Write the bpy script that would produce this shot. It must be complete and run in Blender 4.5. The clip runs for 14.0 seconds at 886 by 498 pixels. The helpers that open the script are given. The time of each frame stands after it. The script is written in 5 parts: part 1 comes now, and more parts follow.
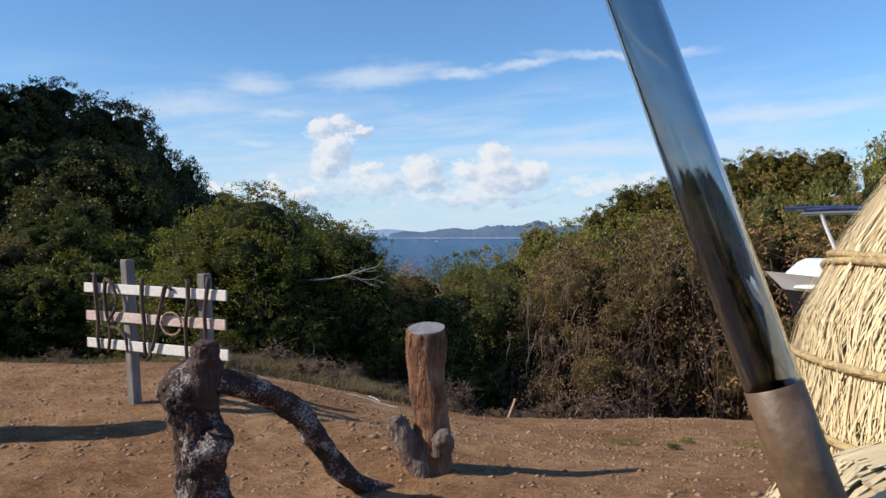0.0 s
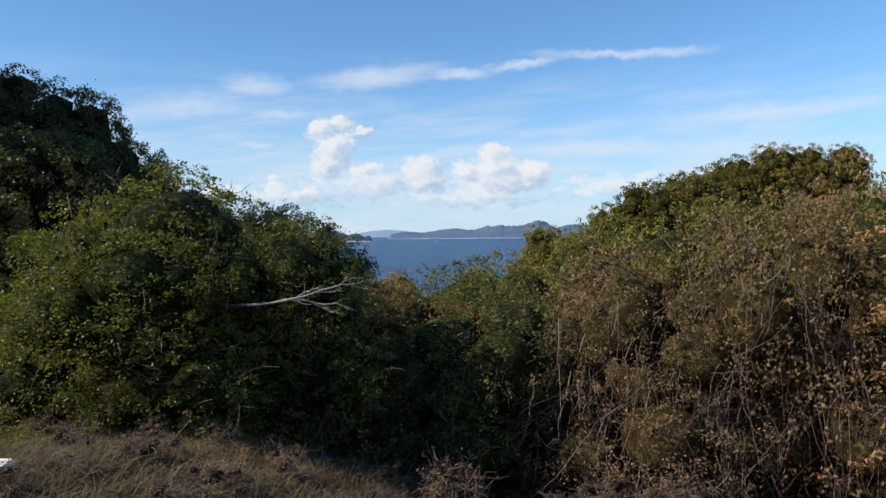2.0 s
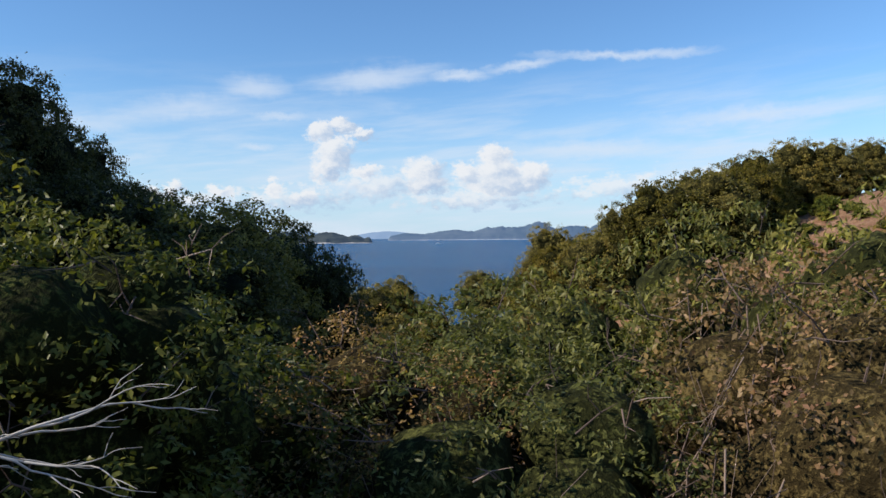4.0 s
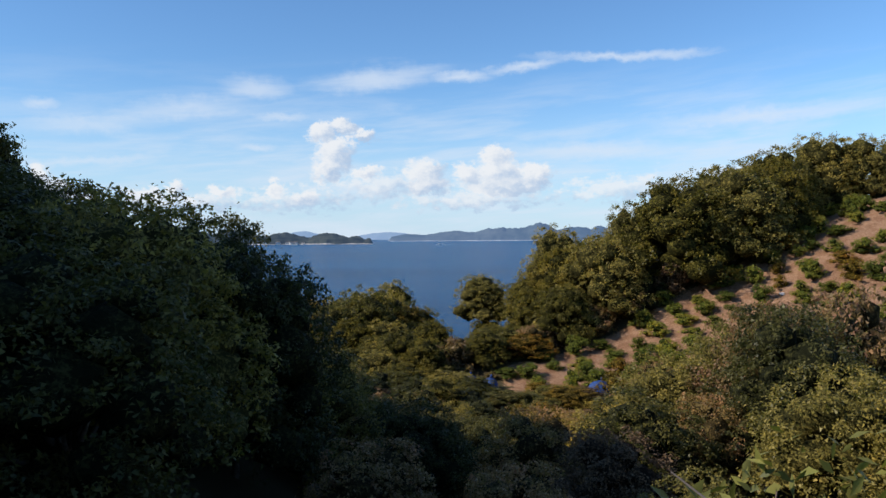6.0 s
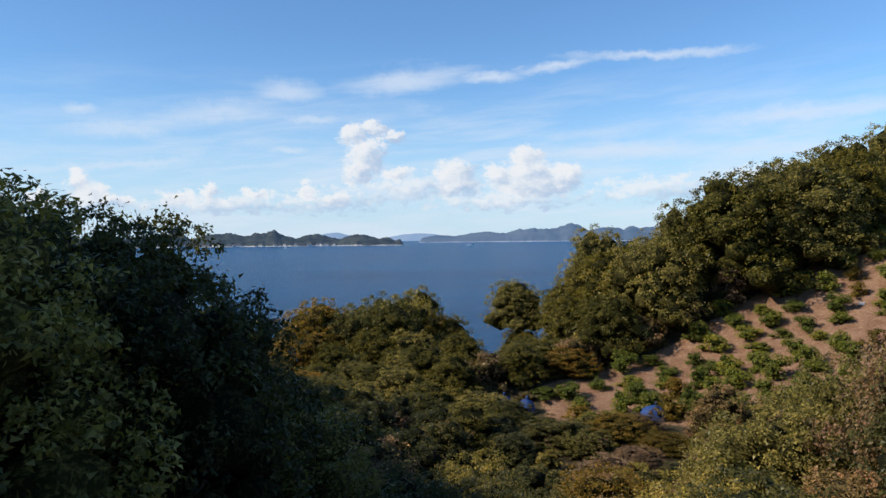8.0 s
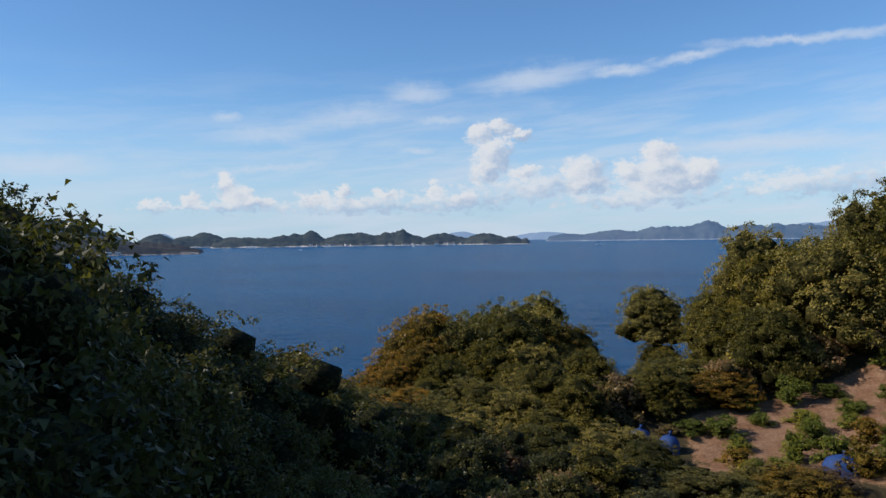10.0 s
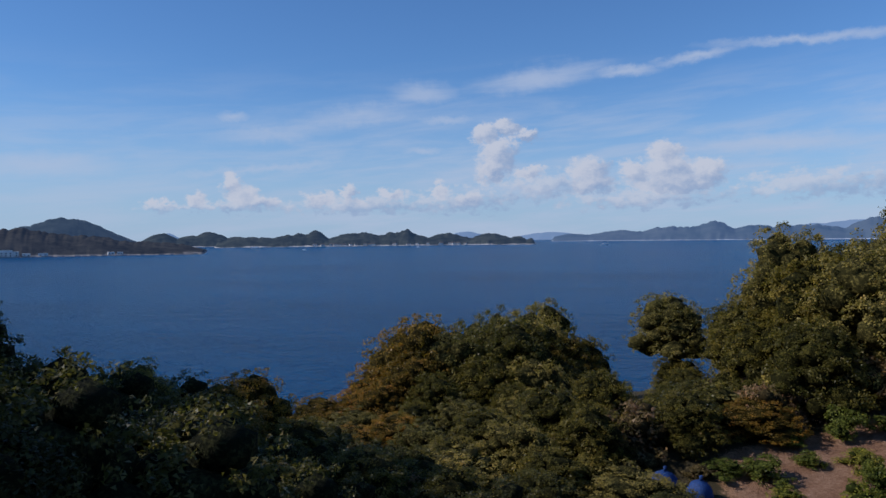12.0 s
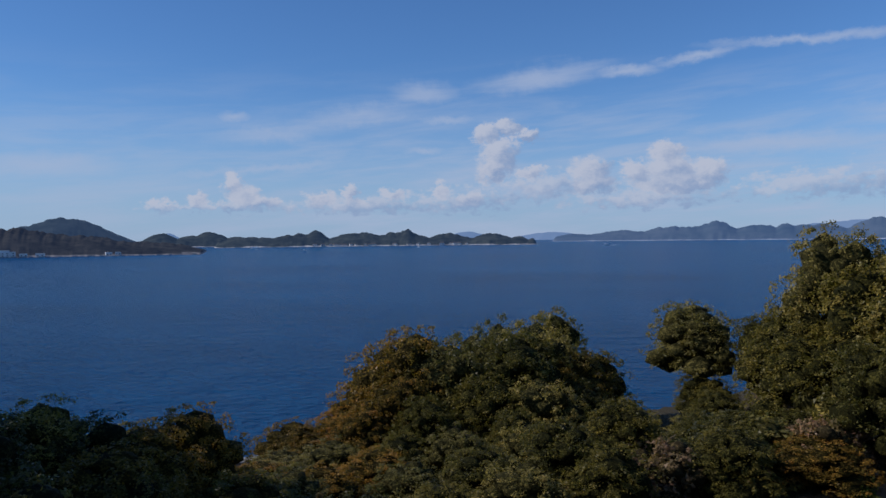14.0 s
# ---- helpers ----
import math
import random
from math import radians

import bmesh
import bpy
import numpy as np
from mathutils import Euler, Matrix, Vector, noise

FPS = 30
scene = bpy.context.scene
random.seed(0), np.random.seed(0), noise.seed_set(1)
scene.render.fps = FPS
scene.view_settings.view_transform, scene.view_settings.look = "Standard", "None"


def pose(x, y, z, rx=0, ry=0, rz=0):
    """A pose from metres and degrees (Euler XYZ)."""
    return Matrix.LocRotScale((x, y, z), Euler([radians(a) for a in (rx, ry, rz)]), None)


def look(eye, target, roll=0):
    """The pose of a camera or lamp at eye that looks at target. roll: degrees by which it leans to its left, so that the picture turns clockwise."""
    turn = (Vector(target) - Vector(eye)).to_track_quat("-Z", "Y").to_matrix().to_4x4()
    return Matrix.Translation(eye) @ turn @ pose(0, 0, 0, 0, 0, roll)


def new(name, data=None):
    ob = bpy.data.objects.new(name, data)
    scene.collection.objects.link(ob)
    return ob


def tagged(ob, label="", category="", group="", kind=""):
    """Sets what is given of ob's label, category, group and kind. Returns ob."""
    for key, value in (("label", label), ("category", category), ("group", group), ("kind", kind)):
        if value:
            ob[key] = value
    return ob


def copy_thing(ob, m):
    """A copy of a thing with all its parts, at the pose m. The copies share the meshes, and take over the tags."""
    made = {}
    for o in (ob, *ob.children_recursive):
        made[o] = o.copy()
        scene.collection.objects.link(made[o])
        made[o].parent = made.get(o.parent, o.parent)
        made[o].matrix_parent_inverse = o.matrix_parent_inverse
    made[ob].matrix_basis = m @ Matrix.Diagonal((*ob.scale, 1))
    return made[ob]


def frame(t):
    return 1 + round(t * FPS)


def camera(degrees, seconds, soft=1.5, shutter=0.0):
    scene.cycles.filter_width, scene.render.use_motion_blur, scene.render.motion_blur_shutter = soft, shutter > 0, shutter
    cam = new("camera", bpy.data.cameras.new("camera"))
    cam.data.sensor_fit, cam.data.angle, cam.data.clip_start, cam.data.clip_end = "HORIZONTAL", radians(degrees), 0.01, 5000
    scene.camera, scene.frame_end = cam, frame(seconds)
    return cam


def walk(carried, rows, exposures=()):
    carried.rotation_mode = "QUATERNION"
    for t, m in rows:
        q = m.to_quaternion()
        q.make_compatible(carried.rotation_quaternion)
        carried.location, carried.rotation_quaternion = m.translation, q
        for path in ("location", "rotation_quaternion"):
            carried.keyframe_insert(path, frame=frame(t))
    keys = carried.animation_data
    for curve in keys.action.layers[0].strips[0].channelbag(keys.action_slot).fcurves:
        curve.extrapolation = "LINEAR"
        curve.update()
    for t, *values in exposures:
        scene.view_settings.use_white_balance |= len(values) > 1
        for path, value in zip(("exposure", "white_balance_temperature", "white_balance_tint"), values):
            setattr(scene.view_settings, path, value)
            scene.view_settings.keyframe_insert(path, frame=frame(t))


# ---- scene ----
# ---- camera and its way ----

cam = camera(64.0, 14.0)
PATH = [
    (0, (-0.189, 0.42, 1.608), (-0.19, 2.42, 1.563), 0.0),
    (0.5, (-0.162, 1.38, 1.617), (-0.163, 3.379, 1.572), -0.2),
    (1, (-0.137, 2.491, 1.621), (-0.141, 4.491, 1.576), -0.3),
    (1.5, (-0.126, 3.78, 1.619), (-0.128, 5.78, 1.575), -0.3),
    (2, (-0.103, 5.172, 1.627), (-0.106, 7.171, 1.583), -0.3),
    (2.5, (-0.109, 6.718, 1.628), (-0.113, 8.718, 1.585), -0.3),
    (3, (-0.111, 8.369, 1.625), (-0.114, 10.369, 1.585), -0.3),
    (3.5, (-0.132, 10.149, 1.629), (-0.135, 12.149, 1.589), -0.3),
    (4, (-0.076, 12.043, 1.648), (-0.079, 14.043, 1.608), -0.4),
    (6.5, (0.348, 21.973, 1.8), (0.342, 23.973, 1.764), -0.3),
    (7, (0.367, 24.15, 1.841), (0.36, 26.15, 1.806), -0.4),
    (7.5, (0.392, 26.439, 1.889), (0.386, 28.439, 1.854), -0.3),
    (8, (0.406, 28.795, 1.945), (0.314, 30.793, 1.911), -0.5),
    (8.5, (0.46, 31.264, 1.992), (0.221, 33.25, 1.957), -0.5),
    (9, (0.434, 33.757, 2.05), (0.037, 35.716, 2.016), -0.6),
    (11.5, (-0.158, 46.084, 2.358), (-0.617, 48.03, 2.324), -0.7),
    (12, (-0.452, 48.544, 2.389), (-0.911, 50.49, 2.355), -0.6),
    (12.5, (-0.788, 51.021, 2.437), (-1.248, 52.967, 2.403), -0.6),
    (13, (-1.155, 53.483, 2.486), (-1.615, 55.429, 2.452), -0.6),
    (13.5, (-1.528, 55.92, 2.506), (-1.989, 57.866, 2.472), -0.6),
    (14, (-1.948, 58.287, 2.528), (-2.41, 60.232, 2.494), -0.6),
]
# the clip's camera closes its iris a little over the open water
EXPOSURES = [(0.0, 0.10, 6500, 10), (8.0, 0.12, 6500, 10), (9.4, 0.0, 6480, 10), (11.2, -0.38, 5980, 14), (14.0, -0.70, 5650, 16)]
walk(cam, [(t, look(eye, target, roll)) for t, eye, target, roll in PATH], EXPOSURES)

# ---- sky, sun and exposure ----
SUN_DIR = Vector((-0.80, -0.12, 0.59)).normalized()     # towards the sun
sun_data = bpy.data.lights.new("sun", "SUN")
sun_data.energy, sun_data.angle, sun_data.color = 5.0, radians(0.6), (1.0, 0.93, 0.82)
sun = new("sun", sun_data)
sun.matrix_world = look((0, 0, 60), Vector((0, 0, 60)) - SUN_DIR)


class Nodes:
    """Short hand for building node trees."""

    def __init__(self, tree):
        self.tree = tree
        tree.nodes.clear()

    def add(self, kind):
        return self.tree.nodes.new("ShaderNode" + kind)

    def link(self, a, b):
        self.tree.links.new(a, b)

    def put(self, socket, value):
        if isinstance(value, bpy.types.NodeSocket):
            self.link(value, socket)
        else:
            socket.default_value = value

    def math(self, op, a, b=None, c=None, clamp=False):
        node = self.add("Math")
        node.operation, node.use_clamp = op, clamp
        for socket, value in zip(node.inputs, (a, b, c)):
            if value is not None:
                self.put(socket, value)
        return node.outputs[0]

    def smooth(self, value, low, high, a=0.0, b=1.0):
        node = self.add("MapRange")
        node.interpolation_type = "SMOOTHSTEP"
        self.put(node.inputs[0], value)
        for k, v in enumerate((low, high, a, b)):
            self.put(node.inputs[1 + k], v)
        return node.outputs[0]

    def noise(self, vec, scale, detail=4.0, rough=0.55, warp=0.0):
        node = self.add("TexNoise")
        if vec is not None:
            self.link(vec, node.inputs["Vector"])
        node.inputs["Scale"].default_value = scale
        node.inputs["Detail"].default_value = detail
        node.inputs["Roughness"].default_value = rough
        node.inputs["Distortion"].default_value = warp
        return node.outputs["Fac"]

    def ramp(self, fac, stops):
        node = self.add("ValToRGB")
        self.put(node.inputs[0], fac)
        els = node.color_ramp.elements
        while len(els) < len(stops):
            els.new(0.5)
        for el, (at, colour) in zip(els, stops):
            el.position, el.color = at, (*colour, 1)
        return node.outputs[0]

    def mix(self, fac, a, b, blend="MIX"):
        node = self.add("Mix")
        node.data_type, node.blend_type = "RGBA", blend
        self.put(node.inputs["Factor"], fac)
        for socket, value in ((node.inputs[6], a), (node.inputs[7], b)):
            self.put(socket, (*value, 1) if isinstance(value, tuple) and len(value) == 3 else value)
        return node.outputs[2]

    def bump(self, height, strength, distance):
        node = self.add("Bump")
        node.inputs["Strength"].default_value, node.inputs["Distance"].default_value = strength, distance
        self.link(height, node.inputs["Height"])
        return node.outputs[0]


# the sky: clear air, high thin streaks, heaped clouds low over the sea
world = bpy.data.worlds.new("sky")
scene.world = world
world.use_nodes = True
w = Nodes(world.node_tree)
air = w.add("TexSky")
air.sky_type, air.sun_disc = "NISHITA", False
air.sun_elevation, air.sun_rotation = math.asin(SUN_DIR.z), math.atan2(SUN_DIR.x, SUN_DIR.y)
air.altitude, air.air_density, air.dust_density, air.ozone_density = 20.0, 1.0, 0.05, 3.0
way = w.add("TexCoord").outputs["Generated"]
split = w.add("SeparateXYZ")
w.link(way, split.inputs[0])
azimuth = w.math("MULTIPLY", w.math("ARCTAN2", split.outputs[0], split.outputs[1]), 180 / math.pi)
height = w.math("MULTIPLY", w.math("ARCSINE", split.outputs[2]), 180 / math.pi)


def plane(a, e, sx, sy, dx=0.0, dy=0.0):
    node = w.add("CombineXYZ")
    w.link(w.math("MULTIPLY_ADD", a, sx, dx), node.inputs[0])
    w.link(w.math("MULTIPLY_ADD", e, sy, dy), node.inputs[1])
    return node.outputs[0]


def heap(a, e, blobs):
    """The largest of some soft ellipses: azimuth, height, half width, half height in degrees, and slope."""
    out = None
    for a0, e0, ra, re, tilt in blobs:
        u = w.math("MULTIPLY_ADD", a, 1 / ra, -a0 / ra)
        v = w.math("MULTIPLY_ADD", e, 1 / re, -e0 / re)
        if tilt:
            v = w.math("MULTIPLY_ADD", u, -tilt * ra / re, v)
        d = w.math("SUBTRACT", 1.0, w.math("SQRT", w.math("ADD", w.math("MULTIPLY", u, u), w.math("MULTIPLY", v, v))))
        out = d if out is None else w.math("MAXIMUM", out, d)
    return out


HEAPS = [(-9.7, 8.2, 1.6, 1.1, 0), (-8.2, 8.6, 1.6, 0.9, 0), (-6.6, 8.0, 1.5, 0.7, 0), (-8.8, 6.6, 2.0, 1.7, 0), (-9.2, 5.2, 1.7, 1.3, 0), (-6.4, 5.0, 1.7, 0.7, 0),
         (4.1, 6.3, 1.5, 1.3, 0), (4.4, 5.0, 2.7, 1.7, 0), (2.0, 4.9, 1.6, 1.3, 0), (7.2, 4.6, 1.8, 1.3, 0), (4.5, 3.9, 4.8, 1.0, 0), (-1.6, 5.0, 2.1, 1.6, 0), (-1.5, 4.0, 2.4, 1.0, 0),
         (-29.8, 4.2, 1.2, 1.2, 0), (-28.9, 3.2, 1.8, 1.3, 0), (-27.6, 2.8, 1.8, 0.8, 0), (-32.4, 2.8, 1.1, 0.9, 0), (-35.1, 2.5, 1.4, 0.7, 0), (-23.2, 2.9, 1.5, 0.9, 0), (-20.6, 3.5, 0.9, 1.1, 0),
         (-20.0, 2.8, 1.2, 0.8, 0), (-17.4, 3.4, 1.3, 0.8, 0), (-13.3, 3.7, 1.0, 1.0, 0), (-11.2, 2.9, 1.8, 0.9, 0)]
BANKS = [(2.2, 2.8, 9.0, 1.0, 0), (15.0, 3.6, 9.0, 1.5, 0), (25.0, 4.0, 9.0, 1.7, 0), (-20.0, 2.6, 11.0, 1.0, 0), (-12.0, 2.9, 7.0, 1.4, 0), (-5.0, 3.9, 5.5, 1.6, 0), (-31.0, 2.5, 7.0, 0.6, 0)]
STREAKS = [(1.4, 12.55, 3.4, 0.62, 0.0), (6.5, 13.25, 4.5, 0.55, 0.12), (13.5, 13.7, 8.0, 0.50, -0.04), (-6.0, 12.3, 6.5, 1.4, 0.10), (-14.7, 11.4, 3.4, 1.3, 0.0), (-20.0, 9.7, 7.5, 1.3, 0.12),
           (-27.0, 8.1, 7.0, 1.1, 0.10), (-13.0, 9.3, 3.2, 0.5, 0.0), (-28.0, 5.4, 11.0, 0.55, 0.09), (-43.0, 5.4, 8.0, 1.5, 0.0), (-14.8, 6.9, 2.4, 0.5, 0.0), (-29.6, 9.4, 1.6, 0.6, 0.0), (24.0, 8.7, 12.0, 1.0, 0.02), (12.0, 6.6, 12.0, 1.2, 0.0)]


def rounded(a, e, blobs):
    """How brightly the sun, from the upper left, lights the side of the heap here."""
    total, light = None, None
    for a0, e0, ra, re, tilt in blobs:
        u = w.math("MULTIPLY_ADD", a, 1 / ra, -a0 / ra)
        v = w.math("MULTIPLY_ADD", e, 1 / re, -e0 / re)
        d = w.math("MAXIMUM", w.math("SUBTRACT", 1.25, w.math("SQRT", w.math("ADD", w.math("MULTIPLY", u, u), w.math("MULTIPLY", v, v)))), 0.0)
        d = w.math("POWER", d, 3.0)
        s = w.math("MULTIPLY", w.math("MULTIPLY_ADD", u, -0.42, w.math("MULTIPLY_ADD", v, 0.55, 0.62)), d)
        total = d if total is None else w.math("ADD", total, d)
        light = s if light is None else w.math("ADD", light, s)
    return w.math("DIVIDE", light, w.math("ADD", total, 0.0001))


wob = w.noise(plane(azimuth, height, 0.80, 1.0), 1.0, 7.0, 0.66)
wob2 = w.noise(plane(azimuth, height, 0.80, 1.0, 7.3, 3.1), 1.0, 7.0, 0.66)
az_w = w.math("MULTIPLY_ADD", w.math("SUBTRACT", wob, 0.5), 3.2, azimuth)
el_w = w.math("MULTIPLY_ADD", w.math("SUBTRACT", wob2, 0.5), 2.4, height)
puff = w.noise(plane(azimuth, height, 0.62, 0.85, 2.0, 5.0), 1.0, 7.0, 0.6)
small = w.noise(plane(azimuth, height, 0.95, 1.5, 11.0, 3.0), 1.0, 6.0, 0.6)
cum = w.math("ADD", heap(az_w, el_w, HEAPS), w.math("MULTIPLY", w.math("SUBTRACT", puff, 0.5), 1.1))
row = w.math("ADD", heap(az_w, el_w, BANKS), w.math("MULTIPLY", w.math("SUBTRACT", small, 0.52), 2.4))
cover = w.math("MAXIMUM", w.math("MULTIPLY", w.math("MULTIPLY", w.smooth(cum, 0.0, 0.50), w.smooth(height, 1.7, 2.9, 0.35, 1.0)), 0.92), w.math("MULTIPLY", w.smooth(row, 0.05, 0.75), 0.70))
lit = w.smooth(w.math("ADD", rounded(az_w, el_w, HEAPS + BANKS), w.math("MULTIPLY", w.math("SUBTRACT", puff, 0.5), 0.9)), 0.22, 0.86)
cloud = w.mix(lit, (0.40, 0.52, 0.70), (0.80, 0.815, 0.84))
fibre = w.noise(plane(w.math("MULTIPLY_ADD", height, -1.2, azimuth), w.math("MULTIPLY_ADD", azimuth, -0.05, height), 0.10, 0.62), 1.0, 5.0, 0.6, 0.3)
thin = w.math("ADD", heap(azimuth, w.math("MULTIPLY_ADD", w.math("SUBTRACT", wob, 0.5), 1.1, height), STREAKS), w.math("MULTIPLY", w.math("SUBTRACT", fibre, 0.52), 1.5))
wisps = w.math("MULTIPLY", w.smooth(fibre, 0.36, 0.72), w.math("MULTIPLY", w.smooth(height, 15.0, 4.0), w.smooth(azimuth, -45.0, -5.0, 0.55, 1.0)))
veil = w.math("MAXIMUM", w.math("MULTIPLY", w.smooth(thin, -0.15, 1.0), w.smooth(azimuth, -14.0, 0.0, 0.62, 0.72)), w.math("MULTIPLY", wisps, 0.72))
SKY_GAIN = 0.125
clear = w.mix(1.0, air.outputs[0], (SKY_GAIN * 0.75, SKY_GAIN * 1.0, SKY_GAIN * 1.20), "MULTIPLY")
even = w.add("CombineColor")
for socket in even.inputs:
    w.link(w.smooth(azimuth, -75.0, 45.0, 0.80, 1.12), socket)
clear = w.mix(1.0, clear, even.outputs[0], "MULTIPLY")
clear = w.mix(w.smooth(height, 13.0, -1.0, 0.0, 0.80), clear, (0.49, 0.65, 0.83))
sky = w.mix(veil, clear, (0.66, 0.74, 0.85))
sky = w.mix(cover, sky, cloud)
back = w.add("Background")
w.link(sky, back.inputs[0])
back.inputs[1].default_value = 1.0
w.link(back.outputs[0], w.add("OutputWorld").inputs[0])

# ---- materials ----


def material(name):
    m = bpy.data.materials.new(name)
    m.use_nodes = True
    n = Nodes(m.node_tree)
    shader = n.add("BsdfPrincipled")
    n.link(shader.outputs[0], n.add("OutputMaterial").inputs[0])
    return m, n, shader.inputs


LEAF_STOPS = {}


def leaf_material(name, stops, gloss=0.4, through_light=0.36, island=0.6, shine=(1.0, 1.1, 0.5)):
    """Leaves: colour changes from leaf to leaf and a little from plant to plant."""
    m = bpy.data.materials.new(name)
    m.use_nodes = True
    n = Nodes(m.node_tree)
    LEAF_STOPS[name] = stops
    leaf = n.add("NewGeometry").outputs["Random Per Island"]
    plant = n.add("ObjectInfo").outputs["Random"]
    patch = n.noise(n.add("NewGeometry").outputs["Position"], 0.45, 3.0)
    clump = n.add("Attribute")
    clump.attribute_name = "clump"
    leaf_mix = n.math("ADD", n.math("MULTIPLY", leaf, 0.45), n.math("MULTIPLY", clump.outputs["Fac"], 0.55))
    f = n.math("ADD", n.math("MULTIPLY", leaf_mix, island), n.math("ADD", n.math("MULTIPLY", plant, 0.5), n.math("MULTIPLY", n.math("SUBTRACT", patch, 0.5), 0.9)))
    f = n.math("ADD", f, n.math("MULTIPLY", n.math("SUBTRACT", n.noise(n.add("NewGeometry").outputs["Position"], 1.7, 2.0), 0.5), 0.7))
    f = n.math("ADD", n.math("MULTIPLY", f, 0.8), 0.0, clamp=True)
    colour = n.ramp(f, stops)
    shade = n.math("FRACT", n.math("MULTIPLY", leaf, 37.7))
    colour = n.mix(1.0, colour, n.ramp(shade, [(0.0, (0.58, 0.61, 0.65)), (0.6, (0.97, 0.97, 0.97)), (1.0, (1.36, 1.32, 1.18))]), "MULTIPLY")
    age = n.math("FRACT", n.math("MULTIPLY", plant, 13.7))
    colour = n.mix(1.0, colour, n.ramp(age, [(0.0, (0.74, 0.78, 0.80)), (0.5, (1.0, 1.0, 1.0)), (1.0, (1.30, 1.22, 1.05))]), "MULTIPLY")
    shader = n.add("BsdfPrincipled")
    n.link(colour, shader.inputs["Base Color"])
    n.put(shader.inputs["Roughness"], gloss)
    n.put(shader.inputs["Specular IOR Level"], 0.15)
    glow = n.add("BsdfTranslucent")
    n.link(n.mix(1.0, colour, shine, "MULTIPLY"), glow.inputs[0])
    both = n.add("MixShader")
    both.inputs[0].default_value = through_light
    n.link(shader.outputs[0], both.inputs[1])
    n.link(glow.outputs[0], both.inputs[2])
    n.link(both.outputs[0], n.add("OutputMaterial").inputs[0])
    return m


LEAF_DARK = leaf_material("leaf_evergreen", [(0.0, (0.036, 0.040, 0.017)), (0.35, (0.075, 0.074, 0.026)), (0.7, (0.132, 0.116, 0.038)), (1.0, (0.212, 0.158, 0.061))])
LEAF_GREEN = leaf_material("leaf_green", [(0.0, (0.060, 0.057, 0.014)), (0.35, (0.132, 0.113, 0.024)), (0.7, (0.238, 0.182, 0.037)), (1.0, (0.353, 0.249, 0.056))])
LEAF_OLIVE = leaf_material("leaf_olive", [(0.0, (0.108, 0.097, 0.028)), (0.4, (0.242, 0.195, 0.053)), (0.75, (0.398, 0.297, 0.077)), (1.0, (0.585, 0.377, 0.116))])
LEAF_SHRUB = leaf_material("leaf_shrub", [(0.0, (0.050, 0.058, 0.016)), (0.35, (0.106, 0.116, 0.028)), (0.7, (0.202, 0.189, 0.042)), (1.0, (0.314, 0.257, 0.065))])
LEAF_POINTED = leaf_material("leaf_pointed", [(0.0, (0.072, 0.077, 0.024)), (0.35, (0.163, 0.165, 0.048)), (0.7, (0.260, 0.237, 0.070)), (1.0, (0.390, 0.312, 0.102))])
LEAF_GOLD = leaf_material("leaf_autumn", [(0.0, (0.087, 0.066, 0.013)), (0.35, (0.211, 0.141, 0.024)), (0.7, (0.368, 0.192, 0.029)), (1.0, (0.421, 0.148, 0.035))])
LEAF_VINE = leaf_material("leaf_vine", [(0.0, (0.114, 0.082, 0.034)), (0.3, (0.222, 0.159, 0.060)), (0.6, (0.343, 0.205, 0.101)), (0.85, (0.370, 0.174, 0.113)), (1.0, (0.318, 0.210, 0.157))])
LEAF_DRY = leaf_material("leaf_dry", [(0.0, (0.108, 0.070, 0.041)), (0.4, (0.222, 0.138, 0.077)), (0.75, (0.330, 0.206, 0.115)), (1.0, (0.276, 0.192, 0.074))], 0.7, 0.2, shine=(1.0, 0.8, 0.6))
LEAF_CITRUS = leaf_material("leaf_citrus", [(0.0, (0.080, 0.100, 0.020)), (0.4, (0.185, 0.200, 0.036)), (0.75, (0.34, 0.29, 0.050)), (1.0, (0.48, 0.32, 0.060))])
GRASS_DRY = leaf_material("grass_dry", [(0.0, (0.145, 0.102, 0.051)), (0.5, (0.319, 0.217, 0.109)), (0.8, (0.464, 0.319, 0.160)), (1.0, (0.145, 0.160, 0.043))], 0.7, 0.2)

INNER = {}


def shaded_core(leaf_mat, size):
    """The leaves deeper in a crown: mottled at leaf size, darkened to paint the shade among them."""
    key = (leaf_mat.name, round(size, 3))
    if key in INNER:
        return INNER[key]
    m, n, s = material("inner_" + leaf_mat.name)
    at = n.add("TexCoord").outputs["Object"]
    bent = n.add("VectorMath")
    bent.operation = "ADD"
    shake = n.add("TexNoise")
    n.link(at, shake.inputs["Vector"])
    shake.inputs["Scale"].default_value = 0.7 / size
    drift = n.add("VectorMath")
    drift.operation = "SCALE"
    drift.inputs["Scale"].default_value = size * 1.2
    n.link(shake.outputs["Color"], drift.inputs[0])
    n.link(at, bent.inputs[0])
    n.link(drift.outputs[0], bent.inputs[1])
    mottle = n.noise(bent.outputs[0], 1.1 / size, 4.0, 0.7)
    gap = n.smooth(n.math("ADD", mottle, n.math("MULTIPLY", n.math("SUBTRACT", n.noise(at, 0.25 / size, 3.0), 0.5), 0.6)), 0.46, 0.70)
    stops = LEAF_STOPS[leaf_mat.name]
    # shade inside the crown: leaf colours scaled down, most in the gaps
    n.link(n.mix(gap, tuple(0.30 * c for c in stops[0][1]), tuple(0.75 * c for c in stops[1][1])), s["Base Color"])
    n.put(s["Roughness"], 0.8)
    n.put(s["Specular IOR Level"], 0.05)
    n.link(n.bump(mottle, 1.0, size), s["Normal"])
    INNER[key] = m
    return m


